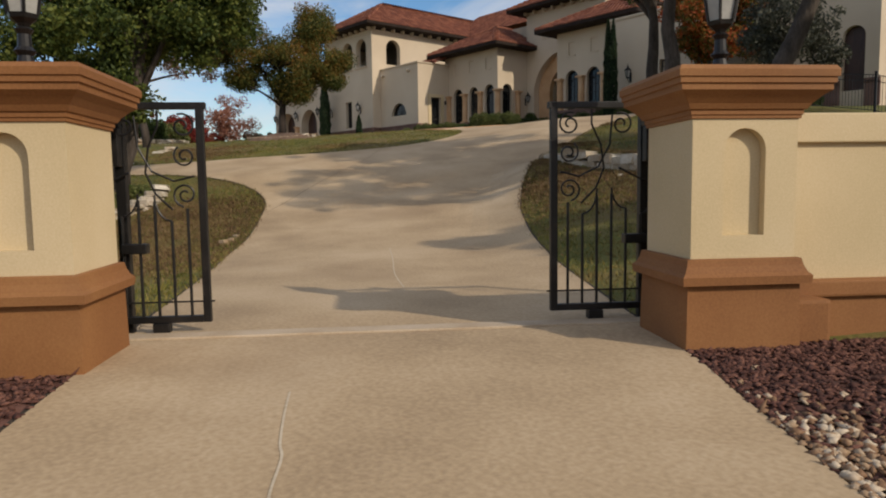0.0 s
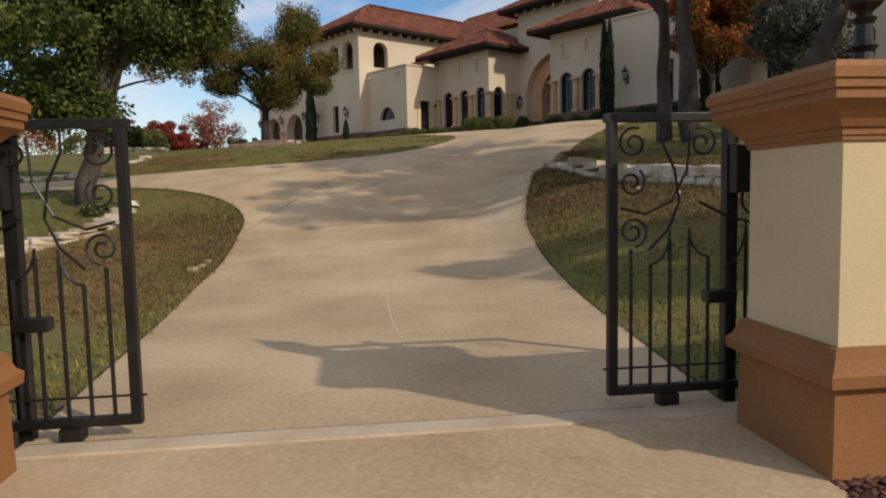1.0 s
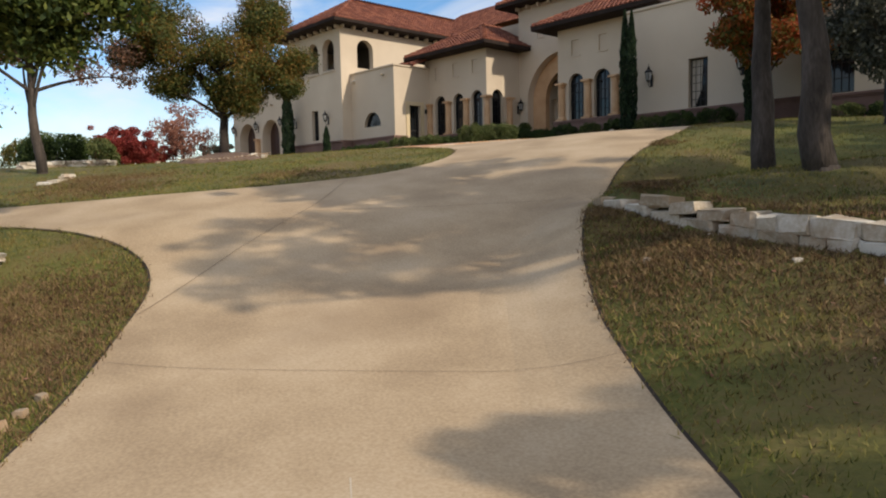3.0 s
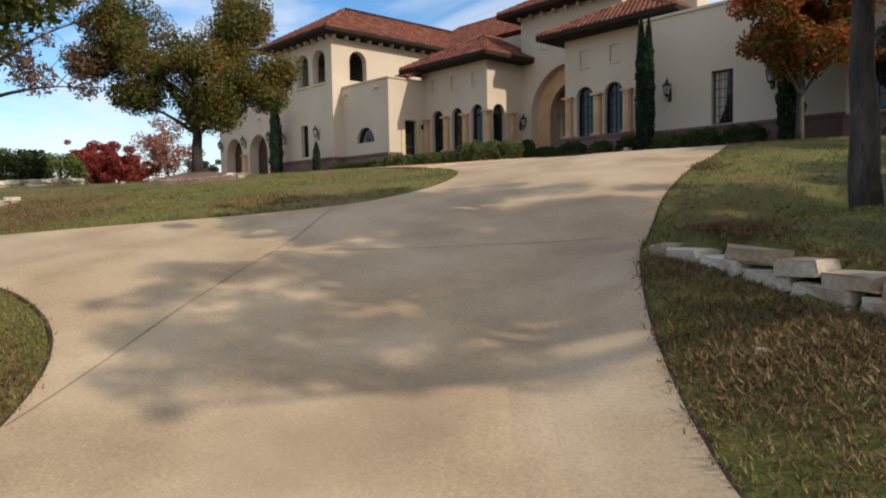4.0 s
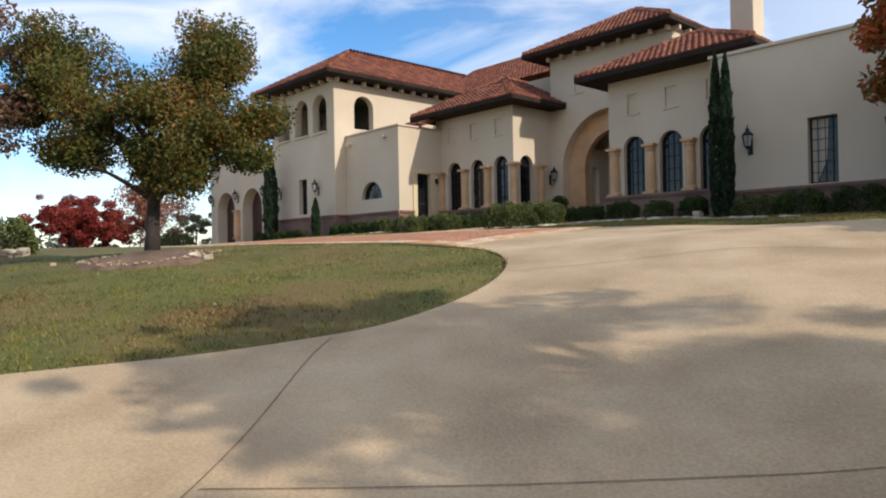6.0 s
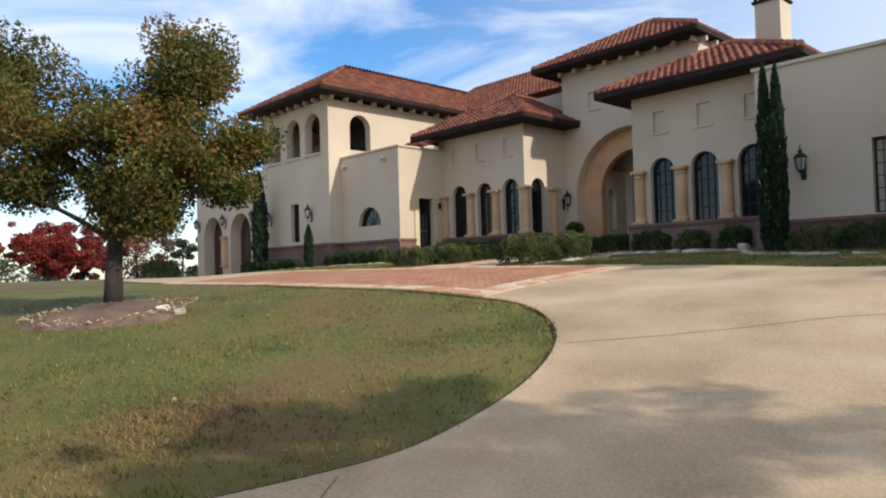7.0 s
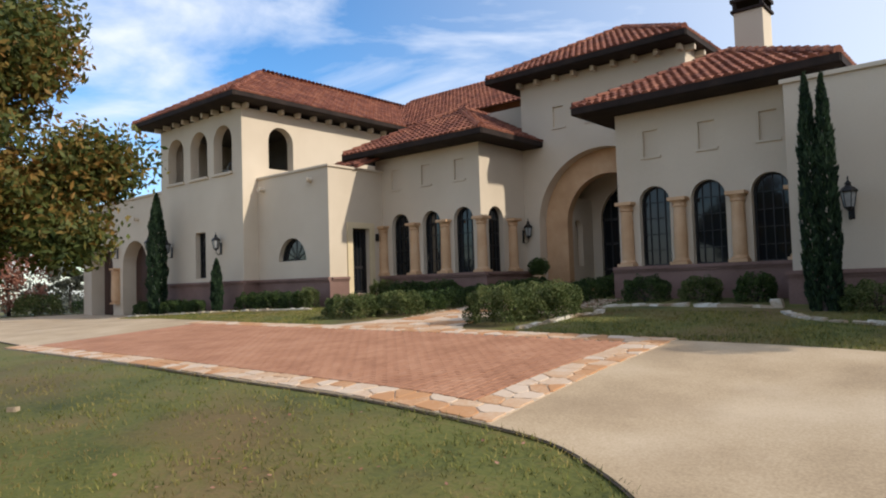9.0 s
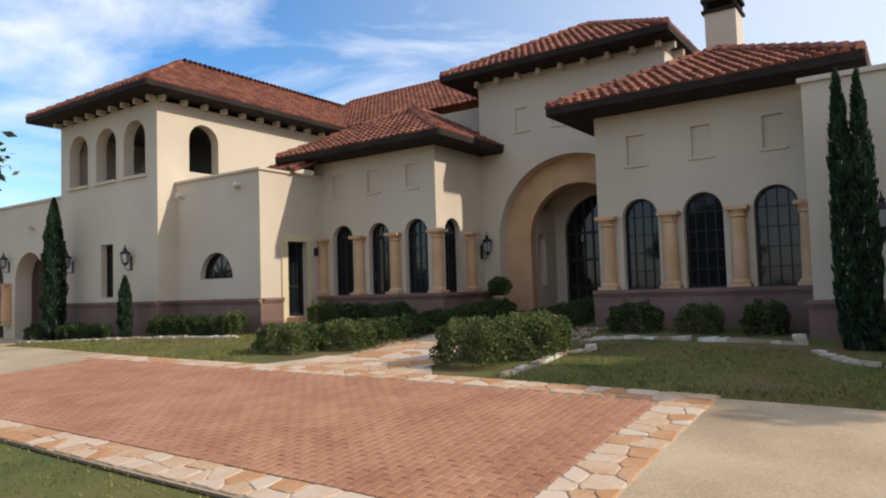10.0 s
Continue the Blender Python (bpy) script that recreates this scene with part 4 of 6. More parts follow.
def sliding_gate(edge, side):
    """One leaf; edge: where its free end stands; side: +1 runs off behind the right pillar."""
    m = gate_pose(edge, 0.8) @ Matrix.Diagonal((side, 1, 1, 1))
    leaf = root("sliding_gate", "black wrought-iron sliding gate leaf with scrolls, half open", "gate", gate_pose(edge, 0.8).translation, "gate leaves")
    L, zb, zt = 2.0, 0.03, 1.80
    def p(name, bm, label=""):
        bm.transform(m)
        if side < 0:
            bmesh.ops.reverse_faces(bm, faces=bm.faces[:])
        return part(name, bm, IRON, leaf, label)
    p("stile", cube((0, -0.03, zb), (0.06, 0.03, zt), None, 0.006))
    p("stile", cube((L, -0.03, zb), (L + 0.06, 0.03, zt), None, 0.006))
    p("bottom_rail", cube((0.06, -0.03, zb), (L, 0.03, zb + 0.055), None, 0.006))
    p("top_rail", cube((-0.02, -0.03, zt - 0.05), (L + 0.08, 0.03, zt + 0.005), None, 0.006))
    p("thin_rail", tube(bmesh.new(), [(-0.03, 0, 0.20), (L + 0.02, 0, 0.20)], 0.008, n=5))
    tops = (0.96, 0.86, 1.02, 1.03, 0.90, 0.85, 1.08, 1.09, 0.85, 0.90, 1.03, 1.02, 0.86, 0.96)
    for k, t in enumerate(tops):
        x = 0.155 + k * 0.128
        p("baluster", tube(bmesh.new(), [(x, 0, zb + 0.05), (x, 0, t)], 0.012, n=6))
    for k in (1, 3, 5, 7, 9, 11):
        # a quarter-round bar leads from each lower baluster to its taller neighbour
        lo, hi = (k, k + 1) if tops[k] < tops[k + 1] else (k + 1, k)
        x0, x1 = 0.155 + lo * 0.128, 0.155 + hi * 0.128
        pts = [(x0 + (x1 - x0) * math.sin(q * math.pi / 10), 0, tops[lo] + (tops[hi] + 0.05 - tops[lo]) * (1 - math.cos(q * math.pi / 10))) for q in range(6)]
        p("scroll", tube(bmesh.new(), pts, 0.009, n=5))
    for pts in (spiral(0.165, 1.07, 0.10, 1.6, -1.4), spiral(0.16, 1.38, 0.09, 1.5, 1.0, -1), spiral(0.17, 1.62, 0.10, 1.5, 1.2, 1), spiral(0.62, 1.62, 0.10, 1.4, 2.0, -1),
                [(0.27, 0, 0.95), (0.40, 0, 1.08), (0.47, 0, 1.25), (0.44, 0, 1.45), (0.36, 0, 1.62), (0.36, 0, 1.74)],
                [(0.09, 0, 1.22), (0.25, 0, 1.18), (0.42, 0, 1.26), (0.52, 0, 1.45), (0.54, 0, 1.70)],
                spiral(1.0, 1.25, 0.14, 1.5, 0.5), spiral(1.0, 1.60, 0.11, 1.5, 2.5, -1), [(0.6, 0, 1.25), (0.8, 0, 1.15), (1.0, 0, 1.1), (1.2, 0, 1.2), (1.3, 0, 1.5), (1.32, 0, 1.75)],
                spiral(1.65, 1.2, 0.16, 1.5, 0.8, -1), spiral(1.7, 1.6, 0.12, 1.5, 2.2)):
        p("scroll", tube(bmesh.new(), pts, 0.009, n=5))
    p("roller", cube((0.33, -0.05, -0.05), (0.46, 0.05, zb), None, 0.01))
    p("roller", cube((1.6, -0.05, -0.05), (1.73, 0.05, zb), None, 0.01))
    return leaf


sliding_gate(1.35, 1)
sliding_gate(-1.49, -1)
for u, s in ((2.2, 1), (-2.17, -1)):
    m = gate_pose(u, 0.88)
    post = root("gate_guide_post", "black square steel guide post with a roller bracket", "gate post", m.translation, "guide posts")
    part("post", cube((-0.04, -0.04, -0.1), (0.04, 0.04, 1.84), m, 0.006), IRON, post)
    part("bracket", cube((-0.2 * s if s > 0 else 0.0, -0.12, 0.60), (0.0 if s > 0 else 0.2, -0.02, 0.68), m, 0.01), IRON, post)
    part("latch_plate", cube((-0.03, -0.14, 1.30), (0.16 * s if s > 0 else 0.03, -0.04, 1.60) if s > 0 else (0.03, -0.04, 1.60), m, 0.01), IRON, post)
# gate track set in the paving
m = gate_pose(0, 0.64)
track = part("gate_track", cube((-2.15, -0.10, -0.12), (2.2, 0.10, -0.040), m, 0.01), PALE_MORTAR)
tagged(track, "pale concrete gate track strip across the driveway", "track", kind="structure")
part("groove", cube((-2.15, 0.10, -0.12), (2.2, 0.135, -0.052), m), IRON, track)
# garden wall beside each pillar
for s in (1, -1):
    m = gate_pose(2.80 * s, 0.12)
    gw = root("garden_wall", "cream stucco garden wall with coping and brown base", "wall", m.translation, "garden walls", "structure")
    x0, x1 = (0, 9.0) if s > 0 else (-9.0, 0)
    part("body", cube((x0, -0.12, 0.36), (x1, 0.12, 1.40), m), PILLAR, gw)
    part("coping", cube((x0, -0.17, 1.40), (x1, 0.17, 1.62), m, 0.012), PILLAR, gw)
    part("base", cube((x0, -0.18, -0.6), (x1, 0.18, 0.23), m), BROWN, gw)
    part("band", cube((x0, -0.23, 0.23), (x1, 0.23, 0.36), m, 0.02), BROWN, gw)
    stub = (0, 0.37) if s > 0 else (-0.37, 0)
    part("stub", cube((stub[0], -0.42, -0.5), (stub[1], -0.18, 0.25), m, 0.03), BROWN, gw)

# ---- trees and plants ----


def leaves(rng, centers, count, spread, size, flat=0.75, droop=0.0):
    """Verts and faces of single leaves strewn round clump centres."""
    c = np.array(centers)[:, :3]
    r = np.array(centers)[:, 3]
    k = rng.choice(len(c), count, p=(r ** 2 / (r ** 2).sum()))
    d = rng.normal(size=(count, 3))
    d /= np.linalg.norm(d, axis=1)[:, None]
    rad = r[k] * (rng.random(count) ** 0.45) * spread
    p = c[k] + d * rad[:, None] * np.array([1, 1, flat])
    p[:, 2] -= droop * rng.random(count) * r[k]
    a = rng.normal(size=(count, 3))
    a /= np.linalg.norm(a, axis=1)[:, None]
    b = np.cross(a, rng.normal(size=(count, 3)))
    b /= np.linalg.norm(b, axis=1)[:, None]
    s = size * (0.6 + 0.8 * rng.random(count))[:, None]
    v = np.stack([p - a * s, p + b * s * 0.45, p + a * s, p - b * s * 0.45], 1).reshape(-1, 3)
    f = np.arange(4 * count).reshape(-1, 4)
    return v, f


def mesh_from(name, v, f, mat, parent, label="", kind=""):
    me = bpy.data.meshes.new(name)
    me.vertices.add(len(v))
    me.vertices.foreach_set("co", np.asarray(v, np.float32).ravel())
    n = f.shape[1]
    me.loops.add(f.size)
    me.loops.foreach_set("vertex_index", f.ravel().astype(np.int32))
    me.polygons.add(len(f))
    me.polygons.foreach_set("loop_start", np.arange(0, f.size, n, dtype=np.int32))
    me.update(calc_edges=True)
    me.materials.append(mat)
    ob = new(name, me)
    if parent is not None:
        ob.parent = parent
        ob.matrix_parent_inverse = parent.matrix_basis.inverted()
    return tagged(ob, label, kind=kind)


def tree(name, label, x, y, height, trunk_r, crown, mat, count, leaf, seed, lean=(0, 0), clear=0.3, limbs=7, group="", clumps_n=70, twig=True, clump=0.30, spread=1.0, z=None, category="tree", bark=None, lobes=()):
    """Tapered trunk with limbs; crown (rx, ry, rz, height of its middle) or lobes (dx, dy, height, r), filled with uneven clumps."""
    rng = np.random.default_rng(seed)
    z0 = float(land(x, y)) - 0.12 if z is None else z
    t = root(name, label, category, (x, y, z0), group)
    rx, ry, rz, cz = crown
    top = Vector((x + lean[0], y + lean[1], z0 + cz))
    bm = bmesh.new()
    mid = Vector((x, y, z0)).lerp(top, 0.5) + Vector((rng.normal() * 0.12, rng.normal() * 0.12, 0))
    pts = [Vector((x, y, z0))]
    for k in range(1, 9):
        q = k / 8
        pts.append(Vector((x, y, z0)) * (1 - q) ** 2 + mid * 2 * q * (1 - q) + top * q * q + Vector((rng.normal(), rng.normal(), 0)) * 0.03 * trunk_r * 6)
    flare = [pts[0] + Vector((0, 0, -0.1)), pts[0] + Vector((0, 0, 0.18))]
    tube(bm, flare, trunk_r * 1.5, trunk_r * 1.06, 12)
    tube(bm, pts, trunk_r * 1.12, trunk_r * 0.35, 12)
    part("trunk", bm, bark or BARK, t, smooth=True)
    clumps = []
    n = clumps_n
    for k in range(n):
        v = rng.normal(size=3)
        v /= np.linalg.norm(v)
        q = 0.25 + 0.75 * rng.random() ** 0.5
        uneven = 1 + 0.22 * math.sin(3.1 * v[0] + seed) + 0.18 * math.sin(4.3 * v[1] + 2 * v[2] + seed)
        pos = np.array(top) + v * q * uneven * np.array([rx, ry, rz])
        if lobes:
            c = lobes[k % len(lobes)]
            pos = np.array([x + c[0], y + c[1], z0 + c[2]]) + v * q * uneven * c[3] * np.array([1, 1, 0.85])
        clumps.append((*pos, clump * min(rx, rz) * (0.55 + 0.9 * rng.random())))
    for k in range(limbs):
        c = clumps[(k * n) // limbs]
        start = pts[3 + k % 5] if clear < 0.5 else pts[5 + k % 3]
        end = Vector(c[:3])
        bend = start.lerp(end, 0.5) + Vector((rng.normal() * 0.2, rng.normal() * 0.2, 0.12 * height * rng.random()))
        path = [start.lerp(bend, q) * (1 - q) + bend.lerp(end, q) * q for q in np.linspace(0, 1, 8)]
        bm = tube(bmesh.new(), path, trunk_r * (0.42 if twig else 0.3), trunk_r * 0.06, 7)
        for j in range(4):
            c2 = clumps[rng.integers(n)]
            p0 = path[4 + j % 4]
            e2 = p0.lerp(Vector(c2[:3]), min(1, 1.6 / max(0.4, (Vector(c2[:3]) - p0).length)))
            tube(bm, [p0, p0.lerp(e2, 0.5) + Vector((0, 0, 0.1)), e2], trunk_r * 0.12, trunk_r * 0.02, 5)
        part("limb", bm, bark or BARK, t, smooth=True)
    v, f = leaves(rng, clumps, count, spread, leaf)
    mesh_from("crown", v, f, mat, t)
    return t


def cypress(x, y, height, r, seed, twin=False, z=None):
    rng = np.random.default_rng(seed)
    z0 = float(land(x, y)) - 0.05 if z is None else z
    t = root("italian_cypress", "narrow dark green columnar cypress against the stucco wall", "tree", (x, y, z0), "cypresses")
    part("trunk", tube(bmesh.new(), [(x, y, z0), (x, y, z0 + height * 0.6)], 0.07, 0.03, 8), BARK, t)
    spires = [(x - 0.55 * r, y, height), (x + 0.5 * r, y, height * 0.985)] if twin else [(x, y, height)]
    vs = []
    for sx, sy, h in spires:
        n = int(9000 * h / 5 / len(spires))
        q = rng.random(n)
        prof = np.interp(q, [0, 0.06, 0.3, 0.7, 0.92, 1], [0.45, 0.8, 1.0, 0.8, 0.35, 0.03]) * (0.72 if twin else 1.0)
        a = rng.random(n) * 2 * math.pi
        bump = 1 + 0.16 * np.sin(a * 5 + q * 23) + 0.1 * np.sin(a * 3 - q * 41)
        rad = r * prof * bump * (0.55 + 0.45 * rng.random(n) ** 0.4)
        p = np.c_[sx + rad * np.cos(a), sy + rad * np.sin(a), z0 + 0.05 + q * h]
        up = np.c_[np.cos(a) * 0.35, np.sin(a) * 0.35, np.ones(n)] + rng.normal(size=(n, 3)) * 0.22
        up /= np.linalg.norm(up, axis=1)[:, None]
        side = np.cross(up, rng.normal(size=(n, 3)))
        side /= np.linalg.norm(side, axis=1)[:, None]
        s = 0.085 * (0.6 + 0.8 * rng.random(n))[:, None]
        vs.append(np.stack([p - up * s, p + side * s * 0.3, p + up * s, p - side * s * 0.3], 1).reshape(-1, 3))
    v = np.concatenate(vs)
    mesh_from("foliage", v, np.arange(len(v)).reshape(-1, 4), LEAF_CYP, t)


def shrub(name, label, x, y, lx, ly, h, mat, count, seed, leaf=0.045, z=None, group="shrubs", turn=0.0, category="shrub"):
    """A low mound of leaves on short stems."""
    rng = np.random.default_rng(seed)
    z0 = float(land(x, y)) - 0.03 if z is None else z
    t = root(name, label, category, (x, y, z0), group)
    bm = bmesh.new()
    for k in range(5):
        a = rng.random() * 6.28
        tube(bm, [(x, y, z0), (x + lx * 0.35 * math.cos(a), y + ly * 0.35 * math.sin(a), z0 + h * 0.7)], 0.02, 0.008, 5)
    part("stem", bm, BARK, t)
    n = count
    d = rng.normal(size=(n, 3))
    d[:, 2] = np.abs(d[:, 2])
    d /= np.linalg.norm(d, axis=1)[:, None]
    d = np.sign(d) * np.abs(d) ** 0.62
    lump = 1 + 0.10 * np.sin(d[:, 0] * 7 + seed) * np.sin(d[:, 1] * 6 + 1) + 0.07 * np.sin(d[:, 2] * 11 + d[:, 0] * 9)
    q = (0.62 + 0.38 * rng.random(n) ** 0.35) * lump
    c, s = math.cos(radians(turn)), math.sin(radians(turn))
    ax, ay = d[:, 0] * q * lx / 2, d[:, 1] * q * ly / 2
    p = np.c_[x + c * ax - s * ay, y + s * ax + c * ay, z0 + 0.04 + d[:, 2] * q * h]
    a = rng.normal(size=(n, 3)) + d * 0.8
    a /= np.linalg.norm(a, axis=1)[:, None]
    b = np.cross(a, rng.normal(size=(n, 3)))
    b /= np.linalg.norm(b, axis=1)[:, None]
    sz = leaf * (0.6 + 0.8 * rng.random(n))[:, None]
    v = np.stack([p - a * sz, p + b * sz * 0.5, p + a * sz, p - b * sz * 0.5], 1).reshape(-1, 3)
    mesh_from("foliage", v, np.arange(4 * n).reshape(-1, 4), mat, t)
    return t


# the turning tree on its soil mound in the island lawn
# lobes of the pear's crown: across the drive's line, along it, height, radius
PEAR = [(0.67 * a - 0.74 * b, 0.74 * a + 0.67 * b, h, r) for a, b, h, r in (
    (-2.9, 0.2, 5.0, 1.15), (-2.0, -0.5, 5.5, 0.95), (-3.7, 0.3, 4.2, 0.6), (-2.7, 0.9, 4.4, 0.9), (-0.9, -0.8, 4.3, 1.3), (-0.6, 0.9, 4.4, 1.2), (-1.3, 0.3, 3.1, 0.85), (-1.7, -0.6, 2.8, 0.5),
    (1.5, 0.2, 5.75, 0.75), (1.9, -0.2, 5.1, 0.65), (1.1, 0.4, 4.7, 0.85), (1.3, -0.8, 3.5, 1.1), (1.2, 1.0, 3.6, 1.1), (2.1, 0.2, 3.1, 0.55), (2.95, 0.3, 3.6, 0.3), (2.75, -0.2, 2.7, 0.28), (0.2, 0.2, 2.5, 0.65), (0.9, -0.3, 2.2, 0.4))]
tree("ornamental_pear_tree", "spreading tree with green and orange turning leaves", -29.6, 15.6, 9, 0.19, (3.0, 3.0, 2.2, 4.0), LEAF_TURN, 100000, 0.056, 11, limbs=12, clumps_n=234, clump=0.19, spread=1.4, lobes=PEAR, bark=SHADED_BARK, z=float(land(-29.6, 15.6)) + 0.05)
# oaks on the bank
tree("live_oak_tree", "live oak with bare grey trunk on the bank", -8.85, 16.25, 9, 0.20, (2.6, 2.6, 1.2, 5.6), LEAF_OAK, 9000, 0.085, 21, lean=(-0.4, 0.3), clear=0.6, group="oaks")
tree("live_oak_tree", "live oak with bare grey trunk on the bank", -7.58, 15.4, 9, 0.235, (2.6, 2.6, 1.2, 5.6), LEAF_OAK, 9000, 0.085, 22, lean=(-0.2, -0.2), clear=0.6, group="oaks")
tree("live_oak_tree", "crooked live oak behind the stone retaining wall", -5.2, 14.3, 8, 0.24, (3.6, 3.4, 1.6, 6.4), LEAF_OAK, 13000, 0.085, 23, lean=(1.7, 1.7), clear=0.6, group="oaks", limbs=9)
tree("live_oak_tree", "live oak with open crown behind the wall", -1.2, 17.5, 8, 0.26, (4.2, 3.4, 1.6, 5.6), LEAF_OAK, 14000, 0.085, 24, clear=0.6, group="oaks", limbs=9)
tree("live_oak_tree", "live oak with open crown behind the wall", -1.4, 13.6, 8, 0.26, (4.0, 3.4, 1.5, 6.2), LEAF_OAK, 12000, 0.085, 27, clear=0.6, group="oaks", limbs=9)
OAK = [(0.67 * a - 0.74 * b, 0.74 * a + 0.67 * b, h, r) for a, b, h, r in (
    (0.1, -0.6, 3.0, 0.8), (-0.9, 0.0, 2.9, 0.9), (2.3, 0.0, 4.6, 1.1), (1.3, 0.3, 5.2, 1.3), (2.7, 0.3, 5.4, 0.8), (-0.7, 0.3, 4.7, 1.3), (-2.4, 0.0, 4.2, 1.3),
    (-2.2, 0.0, 6.0, 1.3), (0.0, 0.0, 6.6, 1.5), (1.7, 0.0, 6.6, 1.2), (0.3, 1.5, 5.0, 1.4), (0.2, -1.6, 5.2, 1.4))]
tree("live_oak_tree", "live oak with dense dark green crown and leaning trunk", -19.0, 4.95, 8, 0.25, (3.0, 3.0, 2.7, 5.4), LEAF_OAK, 72000, 0.075, 25, lean=(0.6, 0.8), group="oaks", limbs=12, clumps_n=180, clump=0.2, spread=1.15, lobes=OAK)
tree("dusky_elm_tree", "tall tree with thinning rust-pink and brown leaves", -31.4, 9.6, 8, 0.17, (3.2, 3.2, 2.4, 6.0), LEAF_DUSK, 20000, 0.07, 26, clear=0.4, limbs=14, clumps_n=64, clump=0.24)
tree("live_oak_tree", "live oak with open crown behind the wall", 4.8, 11.2, 8, 0.26, (3.0, 2.8, 1.5, 4.8), LEAF_OAK, 22000, 0.10, 29, clear=0.6, group="oaks", limbs=9)
tree("live_oak_tree", "live oak with open crown on the upper lawn", 0.8, 21.2, 8, 0.26, (4.4, 3.8, 1.7, 5.6), LEAF_OAK, 22000, 0.09, 71, clear=0.6, group="oaks", limbs=9)
tree("live_oak_tree", "live oak with open crown on the upper lawn", 0.2, 26.5, 8, 0.26, (4.0, 3.4, 1.6, 5.2), LEAF_OAK, 14000, 0.10, 72, clear=0.6, group="oaks", limbs=9)
# by the long wing
tree("red_oak_tree", "young tree with red, orange and green autumn leaves", -14.8, 30.1, 7, 0.13, (2.2, 2.2, 2.4, 4.5), LEAF_RED, 26000, 0.10, 31, clear=0.4)
tree("olive_tree", "grey-green olive tree by the iron fence", -9.6, 26.2, 4, 0.10, (1.7, 1.7, 1.6, 2.9), LEAF_GREY, 12000, 0.08, 32)
cypress(-21.45, 31.5, 5.55, 0.33, 41, True)
cypress(-15.6, 31.4, 4.4, 0.42, 42)
cypress(-50.05, 30.3, 5.9, 0.45, 43)
cypress(-45.0, 30.4, 2.3, 0.25, 44)

# ---- planting beds by the house ----
DARK_H, PALE_H = "clipped dark green hedge shrub in the house bed", "loose pale green shrub beside the entry walk"
for x, y, lx, ly, h, mat, n, label in (
        (-34.3, 28.6, 1.9, 1.3, 0.72, LEAF_BOX, 5200, PALE_H), (-33.1, 29.5, 1.7, 1.2, 0.72, LEAF_BOX, 4600, PALE_H), (-32.9, 30.6, 0.9, 1.2, 0.62, LEAF_SHRUB, 2600, DARK_H),
        (-32.75, 31.8, 0.9, 1.5, 0.62, LEAF_SHRUB, 3000, DARK_H), (-32.6, 33.2, 0.9, 1.6, 0.62, LEAF_SHRUB, 3000, DARK_H), (-32.5, 34.8, 0.9, 1.8, 0.62, LEAF_SHRUB, 3000, DARK_H), (-32.5, 36.5, 0.9, 1.7, 0.62, LEAF_SHRUB, 2600, DARK_H),
        (-28.25, 28.3, 1.7, 1.7, 0.92, LEAF_BOX, 6500, PALE_H), (-27.6, 29.4, 1.6, 1.6, 0.90, LEAF_BOX, 6000, PALE_H), (-28.9, 31.0, 0.9, 1.7, 0.66, LEAF_SHRUB, 3200, DARK_H), (-28.9, 32.7, 0.9, 1.7, 0.66, LEAF_SHRUB, 3200, DARK_H), (-28.9, 34.3, 0.9, 1.6, 0.66, LEAF_SHRUB, 3000, DARK_H), (-28.9, 36.0, 0.9, 1.7, 0.66, LEAF_SHRUB, 2600, DARK_H),
        (-38.6, 34.2, 1.0, 0.9, 0.85, LEAF_BOX, 2600, PALE_H), (-37.2, 34.25, 1.9, 0.9, 0.75, LEAF_SHRUB, 4000, DARK_H), (-35.4, 34.25, 1.9, 0.9, 0.75, LEAF_SHRUB, 4000, DARK_H),
        (-43.6, 31.2, 1.7, 0.9, 0.72, LEAF_SHRUB, 3600, DARK_H), (-42.1, 31.2, 1.6, 0.9, 0.72, LEAF_SHRUB, 3600, DARK_H), (-40.6, 31.3, 1.5, 0.9, 0.66, LEAF_SHRUB, 3400, DARK_H), (-39.7, 31.2, 0.8, 0.7, 0.8, LEAF_BOX, 1900, PALE_H),
        (-51.2, 30.3, 1.4, 0.9, 0.70, LEAF_SHRUB, 2800, DARK_H), (-48.7, 30.4, 1.6, 0.9, 0.65, LEAF_SHRUB, 3000, DARK_H), (-47.1, 30.4, 1.5, 0.9, 0.6, LEAF_SHRUB, 3000, DARK_H),
        (-26.6, 33.4, 1.3, 0.9, 0.75, LEAF_SHRUB, 3200, DARK_H), (-25.0, 33.45, 1.1, 0.8, 0.70, LEAF_BOX, 2700, PALE_H), (-23.5, 33.4, 1.0, 0.85, 0.75, LEAF_SHRUB, 2800, DARK_H),
        (-20.4, 31.6, 1.5, 1.0, 0.65, LEAF_BOX, 3600, PALE_H), (-19.0, 31.6, 1.5, 1.0, 0.72, LEAF_SHRUB, 3600, DARK_H), (-17.4, 31.7, 1.7, 1.0, 0.75, LEAF_SHRUB, 3600, DARK_H), (-12.6, 31.3, 1.8, 0.9, 0.6, LEAF_BOX, 3000, PALE_H), (-10.9, 31.2, 1.4, 0.9, 0.55, LEAF_SHRUB, 2600, DARK_H)):
    shrub("shrub", label, x, y, lx, ly, h, mat, int(n * 1.9), int(abs(x * 97 + y * 31)), 0.031)

